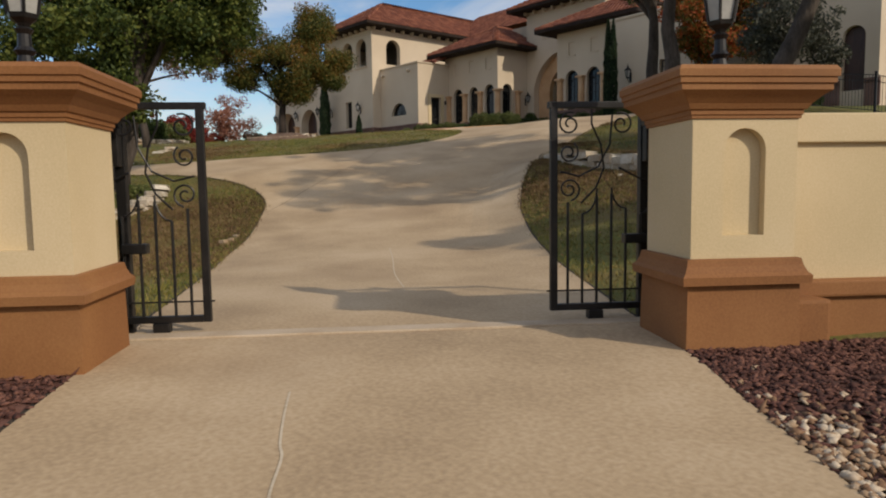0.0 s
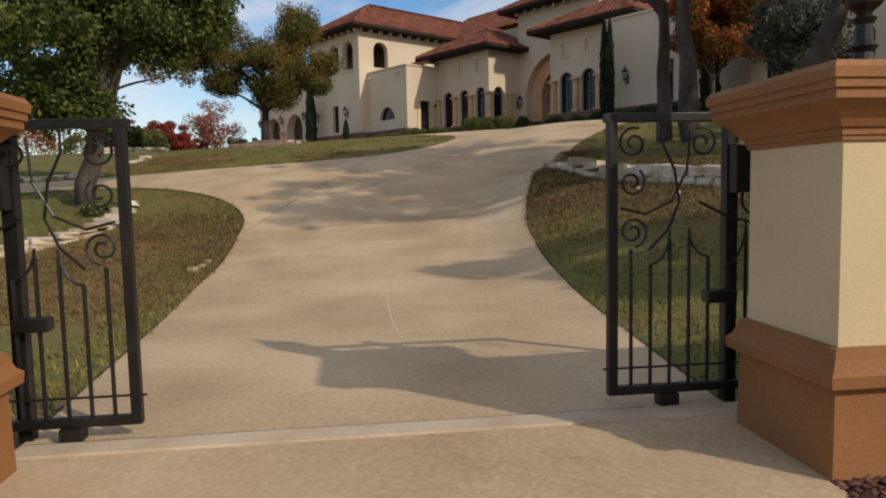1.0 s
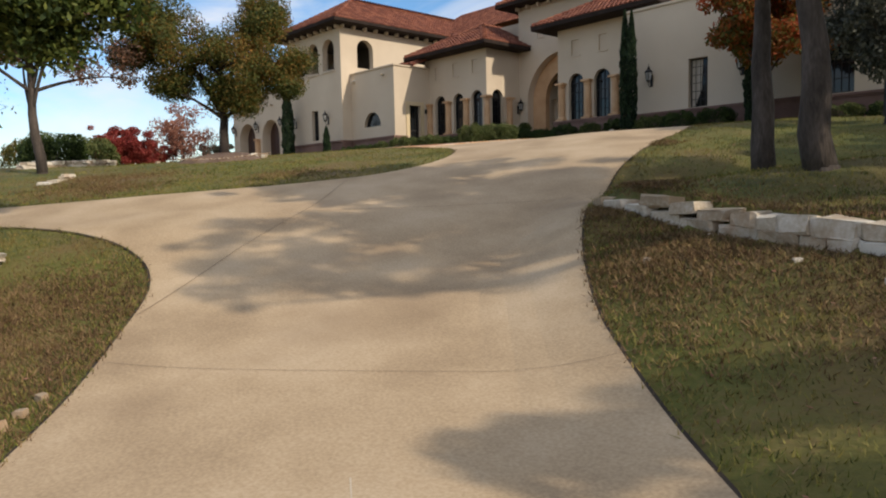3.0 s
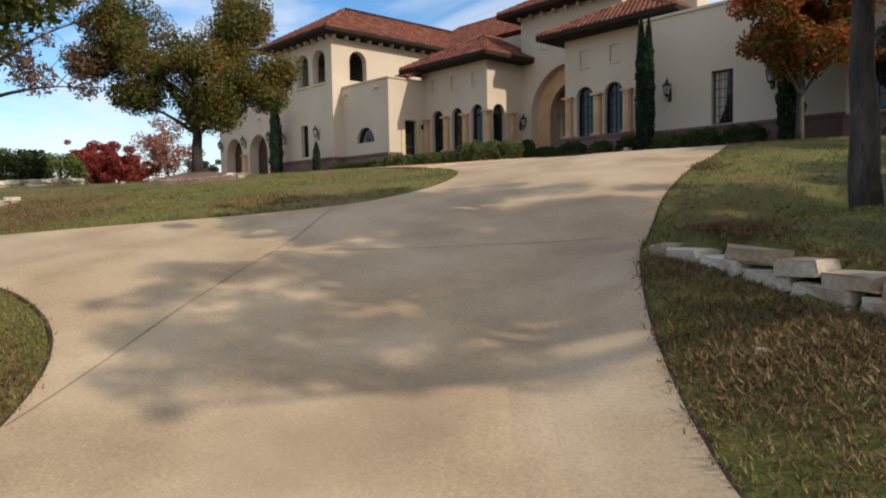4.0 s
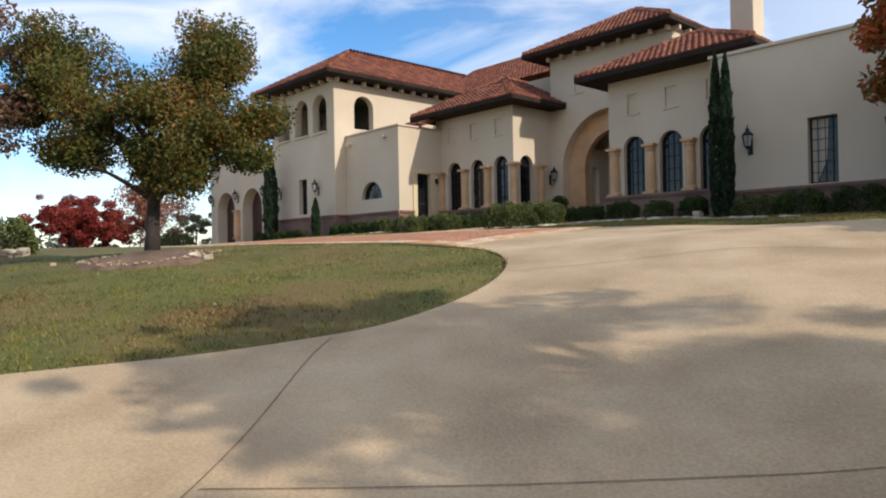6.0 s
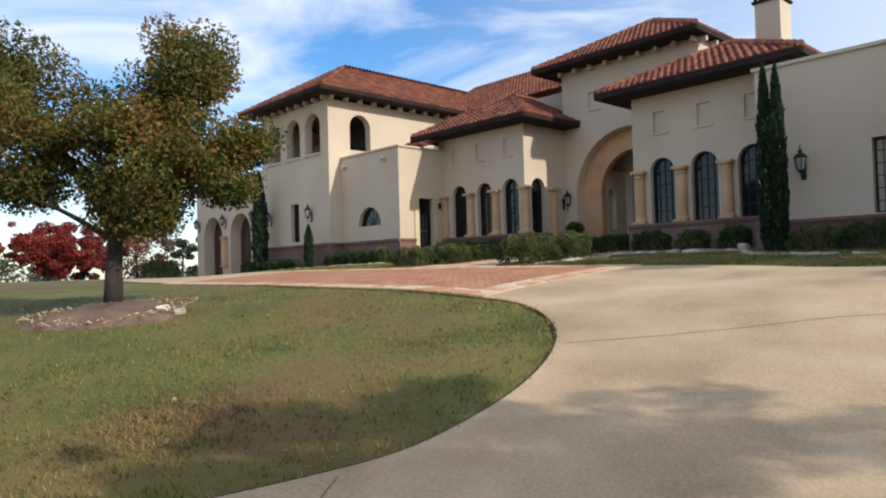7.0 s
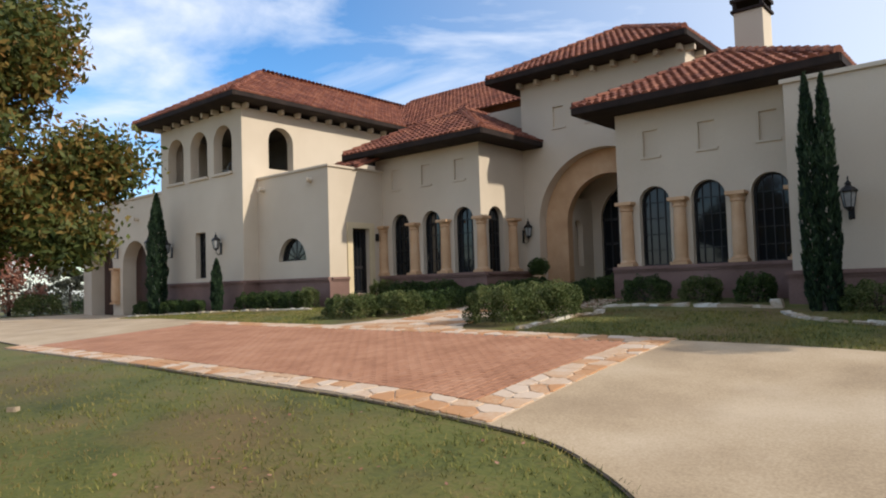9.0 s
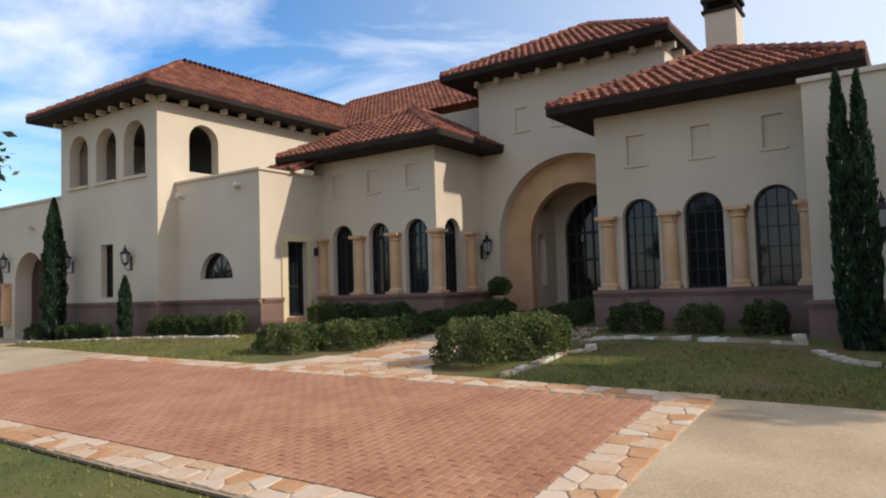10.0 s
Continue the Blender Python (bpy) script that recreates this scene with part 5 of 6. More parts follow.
# urn with a round bush by the entry
zu = float(land(-33.0, 37.6))
urn = root("planter_urn", "stone urn with a round clipped bush by the entry", "planter", (-33.0, 37.6, zu))
part("urn", lathe(bmesh.new(), [(0.16, zu), (0.17, zu + 0.06), (0.08, zu + 0.14), (0.10, zu + 0.22), (0.20, zu + 0.36), (0.25, zu + 0.60), (0.28, zu + 0.66), (0.25, zu + 0.67)], Matrix.Translation((-33.0, 37.6, 0)), 16), TRIM, urn, smooth=True)
rng = np.random.default_rng(5)
v, f = leaves(rng, [(-33.0, 37.6, zu + 1.0, 0.46)], 2600, 1.0, 0.04, 0.85)
mesh_from("bush", v, f, LEAF_SHRUB, urn, "round dark green bush")


# wall lanterns
def wall_lantern(x, y, z, out):
    """A black lantern on a scrolled bracket; out: unit vector away from the wall."""
    lamp = root("wall_lantern", "black iron wall lantern on a scrolled bracket", "lantern", (x, y, z), "wall lanterns")
    o = Vector(out)
    p = Vector((x, y, z))
    side = Vector((-o.y, o.x, 0))
    lo, hi = p - side * 0.07 + Vector((0, 0, -0.30)), p + side * 0.07 + o * 0.03 + Vector((0, 0, 0.25))
    part("back_plate", cube([min(a, b) for a, b in zip(lo, hi)], [max(a, b) for a, b in zip(lo, hi)], None, 0.006), IRON, lamp)
    part("bracket", tube(bmesh.new(), [p + Vector((0, 0, -0.22)), p + o * 0.16 + Vector((0, 0, -0.32)), p + o * 0.27 + Vector((0, 0, -0.22)), p + o * 0.27 + Vector((0, 0, -0.10))], 0.016, 0.012, 6), IRON, lamp)
    lantern_body(lamp, Matrix.Translation(p + o * 0.27 + Vector((0, 0, -0.05))), 1.15)


for x, z in ((-50.6, 7.55), (-46.15, 7.5)):
    wall_lantern(x, TY, z, (0, -1, 0))
for x in (-61.85, -57.7, -53.6):
    wall_lantern(x, GY, 7.85, (0, -1, 0))
wall_lantern(-21.03, WY, 7.1, (0, -1, 0))
wall_lantern(-16.75, WY, 7.05, (0, -1, 0))
wall_lantern(MX1, 38.2, 7.45, (1, 0, 0))
box_lamp = part("wall_sconce", cube((AX, 34.78, 7.5), (AX + 0.12, 34.9, 7.8), None, 0.015), IRON)
tagged(box_lamp, "small black box light beside the iron door", "sconce")
for x, y, z in ((-43.9, AY, 10.0), (-40.6, AY, 10.05), (-55.2, GY, 9.6), (-52.6, GY, 9.6)):
    sp = part("roof_spout", lathe(bmesh.new(), [(0.10, 0), (0.12, 0.02), (0.10, 0.05), (0.10, 0.28), (0.12, 0.30)], Matrix.Translation((x, y, z)) @ pose(0, 0, 0, 90), 12), STUCCO)
    tagged(sp, "round stucco roof drain spout in the parapet", "spout", "roof spouts")
# balcony furniture glimpsed through the tower arches
for x in (-47.6, -45.6):
    ch = root("patio_chair", "white metal chair on the tower balcony", "chair", (x, 32.6, 10.9), "balcony chairs")
    bm = bmesh.new()
    lathe(bm, [(0.22, 11.36), (0.22, 11.40)], Matrix.Translation((x, 32.6, 0)), 12)
    part("seat", bm, FROST, ch)
    part("backrest", tube(bmesh.new(), [(x - 0.2, 32.8, 11.38), (x - 0.2, 32.85, 11.7), (x, 32.88, 11.86), (x + 0.2, 32.85, 11.7), (x + 0.2, 32.8, 11.38)], 0.02, n=6), FROST, ch)
    for dx in (-0.17, 0.17):
        for dy in (-0.17, 0.17):
            part("leg", tube(bmesh.new(), [(x + dx, 32.6 + dy, 10.9), (x + dx, 32.6 + dy, 11.37)], 0.014, n=5), FROST, ch)

# ---- stones ----


def stone_mesh(seed, flat=False):
    """A roughly squared block about one unit across, with chipped edges."""
    rng = random.Random(seed)
    bm = bmesh.new()
    bmesh.ops.create_cube(bm, size=1)
    bmesh.ops.bevel(bm, geom=bm.edges[:], offset=0.10, segments=1, affect="EDGES")
    for v in bm.verts:
        v.co += Vector((rng.uniform(-1, 1), rng.uniform(-1, 1), rng.uniform(-1, 1))) * 0.095
    me = bpy.data.meshes.new("stone")
    bm.to_mesh(me)
    bm.free()
    me.materials.append(STONE)
    return me


STONES = [stone_mesh(k) for k in range(8)]


def lay_stone(name, x, y, z, lx, ly, lz, turn, rng, parent=None, tilt=3):
    ob = new(name, STONES[rng.randrange(8)])
    ob.matrix_basis = Matrix.Translation((x, y, z)) @ pose(0, 0, 0, rng.uniform(-tilt, tilt), rng.uniform(-tilt, tilt), turn + rng.uniform(-tilt, tilt)) @ Matrix.Diagonal((lx, ly, lz, 1))
    if parent is not None:
        ob.parent = parent
        ob.matrix_parent_inverse = parent.matrix_basis.inverted()
    return ob


def stone_wall(label, line, courses, size, height, seed, depth=0.38, taper=None):
    """A dry-laid wall of separate blocks that steps with the ground."""
    rng = random.Random(seed)
    pts = curve(line, 14)
    seg = [0.0]
    for p, q in zip(pts, pts[1:]):
        seg.append(seg[-1] + math.hypot(q[0] - p[0], q[1] - p[1]))
    wl_root = root("stone_wall", label, "stone wall", at_land(*pts[0]), "retaining walls", "structure")
    for c in range(courses):
        d = rng.uniform(0, size) * 0.5 if c else 0.0
        while d < seg[-1] - 0.1:
            length = size * rng.uniform(0.6, 1.5)
            mid = min(d + length / 2, seg[-1])
            x, y = np.interp(mid, seg, [p[0] for p in pts]), np.interp(mid, seg, [p[1] for p in pts])
            x2, y2 = np.interp(mid + 0.1, seg, [p[0] for p in pts]), np.interp(mid + 0.1, seg, [p[1] for p in pts])
            x1, y1 = np.interp(mid - 0.1, seg, [p[0] for p in pts]), np.interp(mid - 0.1, seg, [p[1] for p in pts])
            ang = math.degrees(math.atan2(y2 - y1, x2 - x1))
            hh = height * rng.uniform(0.8, 1.12)
            if taper is None or not (c > 0 and mid < taper):
                base = float(land(x, y)) - 0.05
                lay_stone("stone", x, y, base + height * (c + 0.5), length * 0.97, depth * rng.uniform(0.9, 1.15), hh * (1.0 if c else 1.1), ang, rng, wl_root, 5.0)
            d += length + 0.01
    return wl_root


stone_wall("two-course wall of squared limestone blocks below the oaks", [(-10.56, 13.68), (-9.95, 13.33), (-9.2, 12.98), (-8.4, 12.73), (-7.3, 12.33), (-6.4, 12.03), (-5.65, 11.75), (-4.7, 11.61), (-3.8, 11.49), (-2.1, 11.13), (-0.7, 10.73)], 2, 0.47, 0.20, 3, 0.36, taper=1.5)
slab_rock = lay_stone("rock", -9.45, 13.22, 1.74, 0.85, 0.42, 0.15, -24, random.Random(2), None, 4)
tagged(slab_rock, "flat grey-white limestone slab lying on the retaining wall", "rock", "loose rocks")
stone_wall("rough limestone tree ring on the lawn", [(-18.0, 5.75), (-17.3, 5.45), (-16.5, 4.85), (-15.9, 4.1), (-15.6, 3.4), (-15.5, 2.6), (-15.7, 1.5)], 2, 0.48, 0.15, 4, 0.42)
stone_wall("limestone edging of the raised shrub bed", [(-34.5, 9.5), (-36.5, 12.0), (-38, 13.1), (-39.3, 14), (-40.2, 14.6), (-41.5, 15.0)], 2, 0.6, 0.17, 5)
stone_wall("flat limestone edging on the lawn", [(-23.9, 6.9), (-24.6, 5.6), (-26.0, 4.2)], 1, 0.9, 0.14, 6, 0.6)
stone_wall("small limestone rocks at the tree foot", [(-27.0, 8.6), (-28.2, 9.6), (-29.3, 9.9)], 1, 0.5, 0.14, 7, 0.4)
rr = random.Random(9)
for k, (x, y, s) in enumerate([(-28.2, 16.15, 0.30), (-27.75, 16.35, 0.2), (-28.6, 15.2, 0.14), (-29.6, 14.4, 0.12), (-31.2, 13.6, 0.16), (-29.9, 17.6, 0.16), (-33.3, 14.6, 0.13), (-30.6, 15.2, 0.1), (-22.6, 32.0, 0.36), (-8.3, 11.4, 0.10), (-6.4, 11.3, 0.10), (-5.4, 10.9, 0.12), (-11.0, 4.75, 0.12), (-10.75, 4.5, 0.16), (-11.3, 5.0, 0.12), (-22.0, 13.9, 0.07), (-7.9, 12.3, 0.08)]):
    ob = lay_stone("rock", x, y, float(land(x, y)) + s * 0.25, s, s * 0.75, s * 0.7, rr.uniform(0, 180), rr, None, 12)
    tagged(ob, "pale limestone rock lying on the grass" if s < 0.4 else "large pale limestone boulder at the bed's corner", "rock", "loose rocks")
edge_lines = [[(-27.0, 27.35), (-26.9, 28.4), (-26.95, 29.5), (-26.6, 30.4), (-27.2, 31.6), (-26.3, 32.2)], [(-26.3, 32.2), (-24.5, 32.2), (-22.9, 31.9)], [(-22.2, 31.0), (-21.6, 30.1), (-20.4, 29.6), (-18.5, 29.6)], [(-51.9, 29.8), (-50.0, 29.5), (-47.5, 29.6), (-44.5, 30.1), (-41.0, 30.4), (-39.0, 30.6)]]
for k, line in enumerate(edge_lines):
    pts = curve(line, 6)
    d = 0
    ed = root("bed_edging", "row of white limestone pieces edging the planting bed", "edging", at_land(*pts[0]), "bed edgings")
    for i, (x, y) in enumerate(pts):
        if rr.random() < 0.12:
            continue
        nx = pts[min(i + 1, len(pts) - 1)]
        pv = pts[max(i - 1, 0)]
        lay_stone("stone", x, y, float(land(x, y)) + 0.03, rr.uniform(0.25, 0.5), rr.uniform(0.14, 0.24), rr.uniform(0.07, 0.14), math.degrees(math.atan2(nx[1] - pv[1], nx[0] - pv[0])), rr, ed, 6)

# soil mound under the turning tree
bm = bmesh.new()
rings = []
for r, h in ((0.02, 0.26), (0.45, 0.25), (0.9, 0.19), (1.3, 0.10), (1.65, -0.02), (1.9, -0.14)):
    ring = []
    for k in range(40):
        a = 2 * math.pi * k / 40
        q = r * (1 + 0.10 * math.sin(3 * a + 1) + 0.06 * math.sin(7 * a))
        x, y = -29.2 + q * math.cos(a) * 1.05, 15.4 + q * math.sin(a)
        ring.append(bm.verts.new(at_land(x, y, h + 0.03 * math.sin(5 * a + r * 4))))
    rings.append(ring)
for p, q in zip(rings, rings[1:]):
    for k in range(40):
        bm.faces.new((p[k], q[k], q[(k + 1) % 40], p[(k + 1) % 40]))
bm.faces.new(rings[0])
bmesh.ops.recalc_face_normals(bm, faces=bm.faces[:])
tagged(part("soil_mound", bm, SOIL, smooth=True), "low mound of pale brown soil and gravel round the tree", "soil mound")


def strewn(name, label, category, xy, size, mat, seed, lift=0.0, squash=0.5):
    """Many small lumps joined, lying on the land."""
    rng = np.random.default_rng(seed)
    n = len(xy)
    base = np.array([[1, 0, 0], [-1, 0, 0], [0, 1, 0], [0, -1, 0], [0, 0, 1], [0, 0, -1]], float)
    tri = np.array([[0, 2, 4], [2, 1, 4], [1, 3, 4], [3, 0, 4], [2, 0, 5], [1, 2, 5], [3, 1, 5], [0, 3, 5]])
    s = size * (0.5 + rng.random((n, 1, 1)))
    st = np.stack([0.6 + 0.8 * rng.random(n), 0.5 + 0.6 * rng.random(n), squash * (0.5 + 0.7 * rng.random(n))], -1)[:, None, :]
    p = base[None] * st * s
    a = rng.random(n) * 2 * np.pi
    c, si = np.cos(a)[:, None], np.sin(a)[:, None]
    tl = rng.normal(size=(n, 1)) * 0.35
    x, y, z = p[..., 0] * c - p[..., 1] * si, p[..., 0] * si + p[..., 1] * c, p[..., 2] + p[..., 0] * tl
    zz = land(xy[:, 0], xy[:, 1]) + lift
    v = np.stack([x + xy[:, :1], y + xy[:, 1:], z + zz[:, None]], -1).reshape(-1, 3)
    f = (tri[None] + 6 * np.arange(n)[:, None, None]).reshape(-1, 3)
    ob = mesh_from(name, v, f, mat, None)
    return tagged(ob, label, category, kind="stuff")


rng = np.random.default_rng(77)
# mulch and gravel beside the approach
for s, seed, n in ((1, 1, 36000), (-1, 2, 16000)):
    u = 1.0 + rng.random(n) * 6.0
    vv = -0.35 - rng.random(n) ** 1.3 * 6.5
    xy = np.array([GMID.x, GMID.y]) + np.outer(s * u, [GU.x, GU.y]) + np.outer(vv, [GV.x, GV.y])
    out = ~inside(DRIVE, xy[:, 0], xy[:, 1])
    xy, vv, u = xy[out], vv[out], u[out]
    grav = (vv + 0.25 * np.sin(u * 3) + 0.35 * rng.normal(size=len(u))) < -2.1
    strewn("mulch_bed", "dark red-brown bark mulch by the garden wall", "mulch", xy[~grav], 0.026, MULCH, seed, 0.018, 0.4)
    strewn("gravel_bed", "tan and white river gravel beside the drive", "gravel", xy[grav], 0.030, GRAVEL, seed + 5, 0.018, 0.6)
    bed = [tuple(np.array([GMID.x, GMID.y]) + s * a * np.array([GU.x, GU.y]) + b * np.array([GV.x, GV.y])) for a, b in ((1.0, -0.3), (7.2, -0.3), (7.2, -7.6), (1.0, -7.6))]
    tagged(part("mulch_ground", sheet(bed, 0.8, 0.004, 0.05), MULCH), "dark soil under mulch and gravel", "ground", kind="structure")
k = rng.random(700)
a = rng.random(700) * 6.28
strewn("soil_clods", "small stones and clods on the soil mound", "clods", np.c_[-29.2 + 1.8 * np.sqrt(k) * np.cos(a), 15.4 + 1.7 * np.sqrt(k) * np.sin(a)], 0.035, GRAVEL, 12, 0.14)
k = rng.random(900)
strewn("bed_pebbles", "tan pebbles along the entry walk bed", "pebbles", np.c_[-32.2 + 0.5 * rng.random(900), 28.6 + 8 * k], 0.04, GRAVEL, 13, 0.02)
strewn("bed_pebbles", "tan pebbles along the entry walk bed", "pebbles", np.c_[-29.4 + 1.8 * rng.random(900), 29.6 + 4.5 * k], 0.05, GRAVEL, 14, 0.02)

# fallen leaves on the lawn and drive
n = 1500
xy = np.c_[-26 + 22 * rng.random(n), 4 + 17 * rng.random(n)]
lv, lf = [], []
pz = land(xy[:, 0], xy[:, 1]) + 0.05
a = rng.normal(size=(n, 3)) * np.array([1, 1, 0.25])
a /= np.linalg.norm(a, axis=1)[:, None]
b = np.cross(a, np.array([0, 0, 1.0]) + 0.3 * rng.normal(size=(n, 3)))
p = np.c_[xy, pz]
ok = ~inside(DRIVE, xy[:, 0], xy[:, 1])
v = np.stack([p - a * 0.03, p + b * 0.018, p + a * 0.03, p - b * 0.018], 1)[ok].reshape(-1, 3)
tagged(mesh_from("fallen_leaves", v, np.arange(len(v)).reshape(-1, 4), LEAF_RUST, None), "dry brown leaves fallen on the grass", "leaves", kind="stuff")

# ---- iron fence by the east end ----
fence = root("iron_fence", "black iron picket fence before the house's east end", "fence", at_land(-9.5, 29.0), kind="structure")
line = [(-10.6, 29.6), (-7.0, 27.6), (-3.4, 25.6), (0.2, 23.6)]
for p, q in zip(line, line[1:]):
    z0, z1 = float(land(*p)), float(land(*q))
    part("post", cube((p[0] - 0.04, p[1] - 0.04, z0 - 0.1), (p[0] + 0.04, p[1] + 0.04, z0 + 1.55)), IRON, fence)
    for h in (0.15, 1.2, 1.42):
        part("rail", tube(bmesh.new(), [(*p, z0 + h), (*q, z1 + h)], 0.018, n=4), IRON, fence)
    for k in range(1, 26):
        t = k / 26
        x, y, z = p[0] + (q[0] - p[0]) * t, p[1] + (q[1] - p[1]) * t, z0 + (z1 - z0) * t
        part("picket", tube(bmesh.new(), [(x, y, z + 0.1), (x, y, z + 1.45)], 0.010, n=4), IRON, fence)

# ---- the distance ----
tree("redbud_tree", "small rusty pink tree thinning in autumn", -68, 29.6, 6, 0.12, (2.6, 2.6, 2.6, 3.6), LEAF_RUST, 5200, 0.13, 51, clumps_n=50, limbs=14, clear=0.1)
tree("crimson_maple_tree", "low crimson tree beyond the motor court", -65.0, 22.8, 4, 0.14, (3.2, 3.0, 1.6, 2.2), LEAF_CRIMSON, 26000, 0.10, 52, group="crimson trees", clumps_n=90)
tree("crimson_maple_tree", "low crimson tree beyond the motor court", -69.0, 26.0, 4, 0.14, (3.0, 3.0, 1.4, 1.9), LEAF_CRIMSON, 22000, 0.10, 53, group="crimson trees", clumps_n=90)
tree("olive_tree", "small grey-green tree beyond the garage", -76, 36.5, 4, 0.10, (2.2, 2.2, 1.2, 2.9), LEAF_GREY, 3500, 0.13, 54, clumps_n=30)
tree("bare_tree", "leafless pale grey tree beyond the shrub bed", -58, 10.5, 6, 0.12, (3.2, 3.2, 2.4, 4.2), LEAF_GREY, 700, 0.10, 55, limbs=22, clumps_n=60, clear=0.1)
for x, y, lx, ly, h, mat, n, lab in ((-41.0, 12.2, 3.2, 2.8, 1.5, LEAF_SHRUB, 9000, "large rounded dark green shrub in the raised bed"), (-43.0, 14.6, 2.6, 2.2, 1.4, LEAF_BOX, 6000, "pale yellow-green shrub in the raised bed"), (-66, 30.6, 3.6, 2.4, 1.3, LEAF_BOX, 4000, "pale green shrub beyond the lawn"), (-64.5, 33.0, 2.2, 1.8, 0.9, LEAF_SHRUB, 2600, "low green shrub beside the garage"), (-50, 9.5, 5, 3, 1.9, LEAF_RED, 5000, "ochre and rust shrub beyond the raised bed"), (-52, 13.5, 4.5, 3, 1.6, LEAF_TURN, 5000, "olive shrub beyond the raised bed"), (-17.9, 5.0, 1.0, 0.8, 0.3, LEAF_BOX, 1500, "low clump of green leaves at the oak's foot")):
    shrub("large_shrub", lab, x, y, lx, ly, h, mat, n, int(abs(x * 13 + y * 7)), 0.07 if h > 1 else 0.045, group="bed shrubs")
rng = np.random.default_rng(91)
cl = []
for k in range(150):
    a = math.radians(rng.uniform(118, 262))
    d = rng.uniform(95, 170)
    x, y = -20 + d * math.cos(a), 15 + d * math.sin(a)
    r = rng.uniform(2.5, 4.8)
    cl.append((x, y, float(land(x, y)) + r * 0.75, r))
# added woods out of view, behind and to the right, that block low sky light
for k in range(130):
    a = math.radians(rng.uniform(-98, 62))
    d = rng.uniform(48, 90)
    x, y = -10 + d * math.cos(a), 8 + d * math.sin(a)
    r = rng.uniform(3.0, 5.5)
    cl.append((x, y, float(land(x, y)) + r * rng.uniform(0.7, 1.5), r))
v, f = leaves(rng, cl, 100000, 1.0, 0.42, 0.85)
tagged(mesh_from("far_woods", v, f, LEAF_GREY, None), "olive and brown woods on the hillside, partly added out of view to block sky light", "woods", kind="stuff")

# ---- grass blades on the lawns ----
rng = np.random.default_rng(33)
path_xy = np.array([(0, 2), (-2.5, 3), (-5.5, 5.5), (-8, 7.4), (-10.5, 9), (-13.2, 10.6), (-15, 12), (-17, 13.3), (-19, 15), (-20.5, 16)])
n = 120000
k = rng.integers(len(path_xy), size=n)
rad = 2.5 + 15 * rng.random(n) ** 0.85
a = rng.random(n) * 2 * np.pi
xy = path_xy[k] + np.c_[rad * np.cos(a), rad * np.sin(a)]
n2 = 26000
xy = np.concatenate([xy, np.c_[-50 + 38 * rng.random(n2), 26.8 + 5 * rng.random(n2)]])
s = -0.77 * xy[:, 0] + 0.638 * xy[:, 1]
sg = (xy - np.array([GMID.x, GMID.y])) @ np.array([GV.x, GV.y])
ok = ~inside(DRIVE, xy[:, 0], xy[:, 1]) & (sg > 1.0) & (xy[:, 1] < 31.2) & ~((xy[:, 0] > -34.5) & (xy[:, 0] < -27.3) & (xy[:, 1] > 26)) & (np.hypot((xy[:, 0] + 29.2) / 1.8, (xy[:, 1] - 15.4) / 1.7) > 1)
xy = xy[ok]
n = len(xy)
p = np.c_[xy, land(xy[:, 0], xy[:, 1]) + 0.005]
vs = []
for j in range(3):
    q = p + np.c_[rng.normal(size=(n, 2)) * 0.035, np.zeros(n)]
    lean = rng.normal(size=(n, 2)) * 0.035
    w = rng.normal(size=(n, 2))
    w = w / np.linalg.norm(w, axis=1)[:, None] * (0.005 + 0.004 * rng.random((n, 1)))
    h = 0.035 + 0.05 * rng.random(n)
    vs.append(np.stack([np.c_[q[:, :2] - w, q[:, 2]], np.c_[q[:, :2] + w, q[:, 2]], np.c_[q[:, :2] + lean, q[:, 2] + h]], 1))
v = np.concatenate(vs).reshape(-1, 3)
tagged(mesh_from("grass", v, np.arange(len(v)).reshape(-1, 3), BLADE, None), "short dry lawn grass, green with straw-brown patches", "grass", kind="stuff")

# straw-brown patches: the lower island, the foot of the bank, the lawn's rim
rng = np.random.default_rng(34)
spots_xy = [(-12.5, 3.6, 3.2, 13000), (-14.8, 5.4, 1.8, 6000), (-8.2, 11.9, 1.4, 4500), (-6.2, 11.2, 1.8, 5000), (-9.8, 13.4, 0.7, 2000), (-23.8, 9.0, 1.4, 2200), (-21.5, 13.5, 1.0, 700), (-26.0, 10.0, 2.2, 2200), (-13.4, 20.4, 0.5, 500), (-9.5, 2.2, 1.5, 3500)]
xy = np.concatenate([np.array([x, y]) + rng.normal(size=(n, 2)) * r * 0.6 for x, y, r, n in spots_xy])
ok = ~inside(DRIVE, xy[:, 0], xy[:, 1]) & ((xy - np.array([GMID.x, GMID.y])) @ np.array([GV.x, GV.y]) > 1.0)
xy = xy[ok]
n = len(xy)
p = np.c_[xy, land(xy[:, 0], xy[:, 1]) + 0.008]
vs = []
for j in range(3):
    q = p + np.c_[rng.normal(size=(n, 2)) * 0.05, np.zeros(n)]
    lean = rng.normal(size=(n, 2)) * 0.05
    w = rng.normal(size=(n, 2))
    w = w / np.linalg.norm(w, axis=1)[:, None] * (0.006 + 0.005 * rng.random((n, 1)))
    h = 0.025 + 0.06 * rng.random(n)
    vs.append(np.stack([np.c_[q[:, :2] - w, q[:, 2]], np.c_[q[:, :2] + w, q[:, 2]], np.c_[q[:, :2] + lean, q[:, 2] + h]], 1))
v = np.concatenate(vs).reshape(-1, 3)
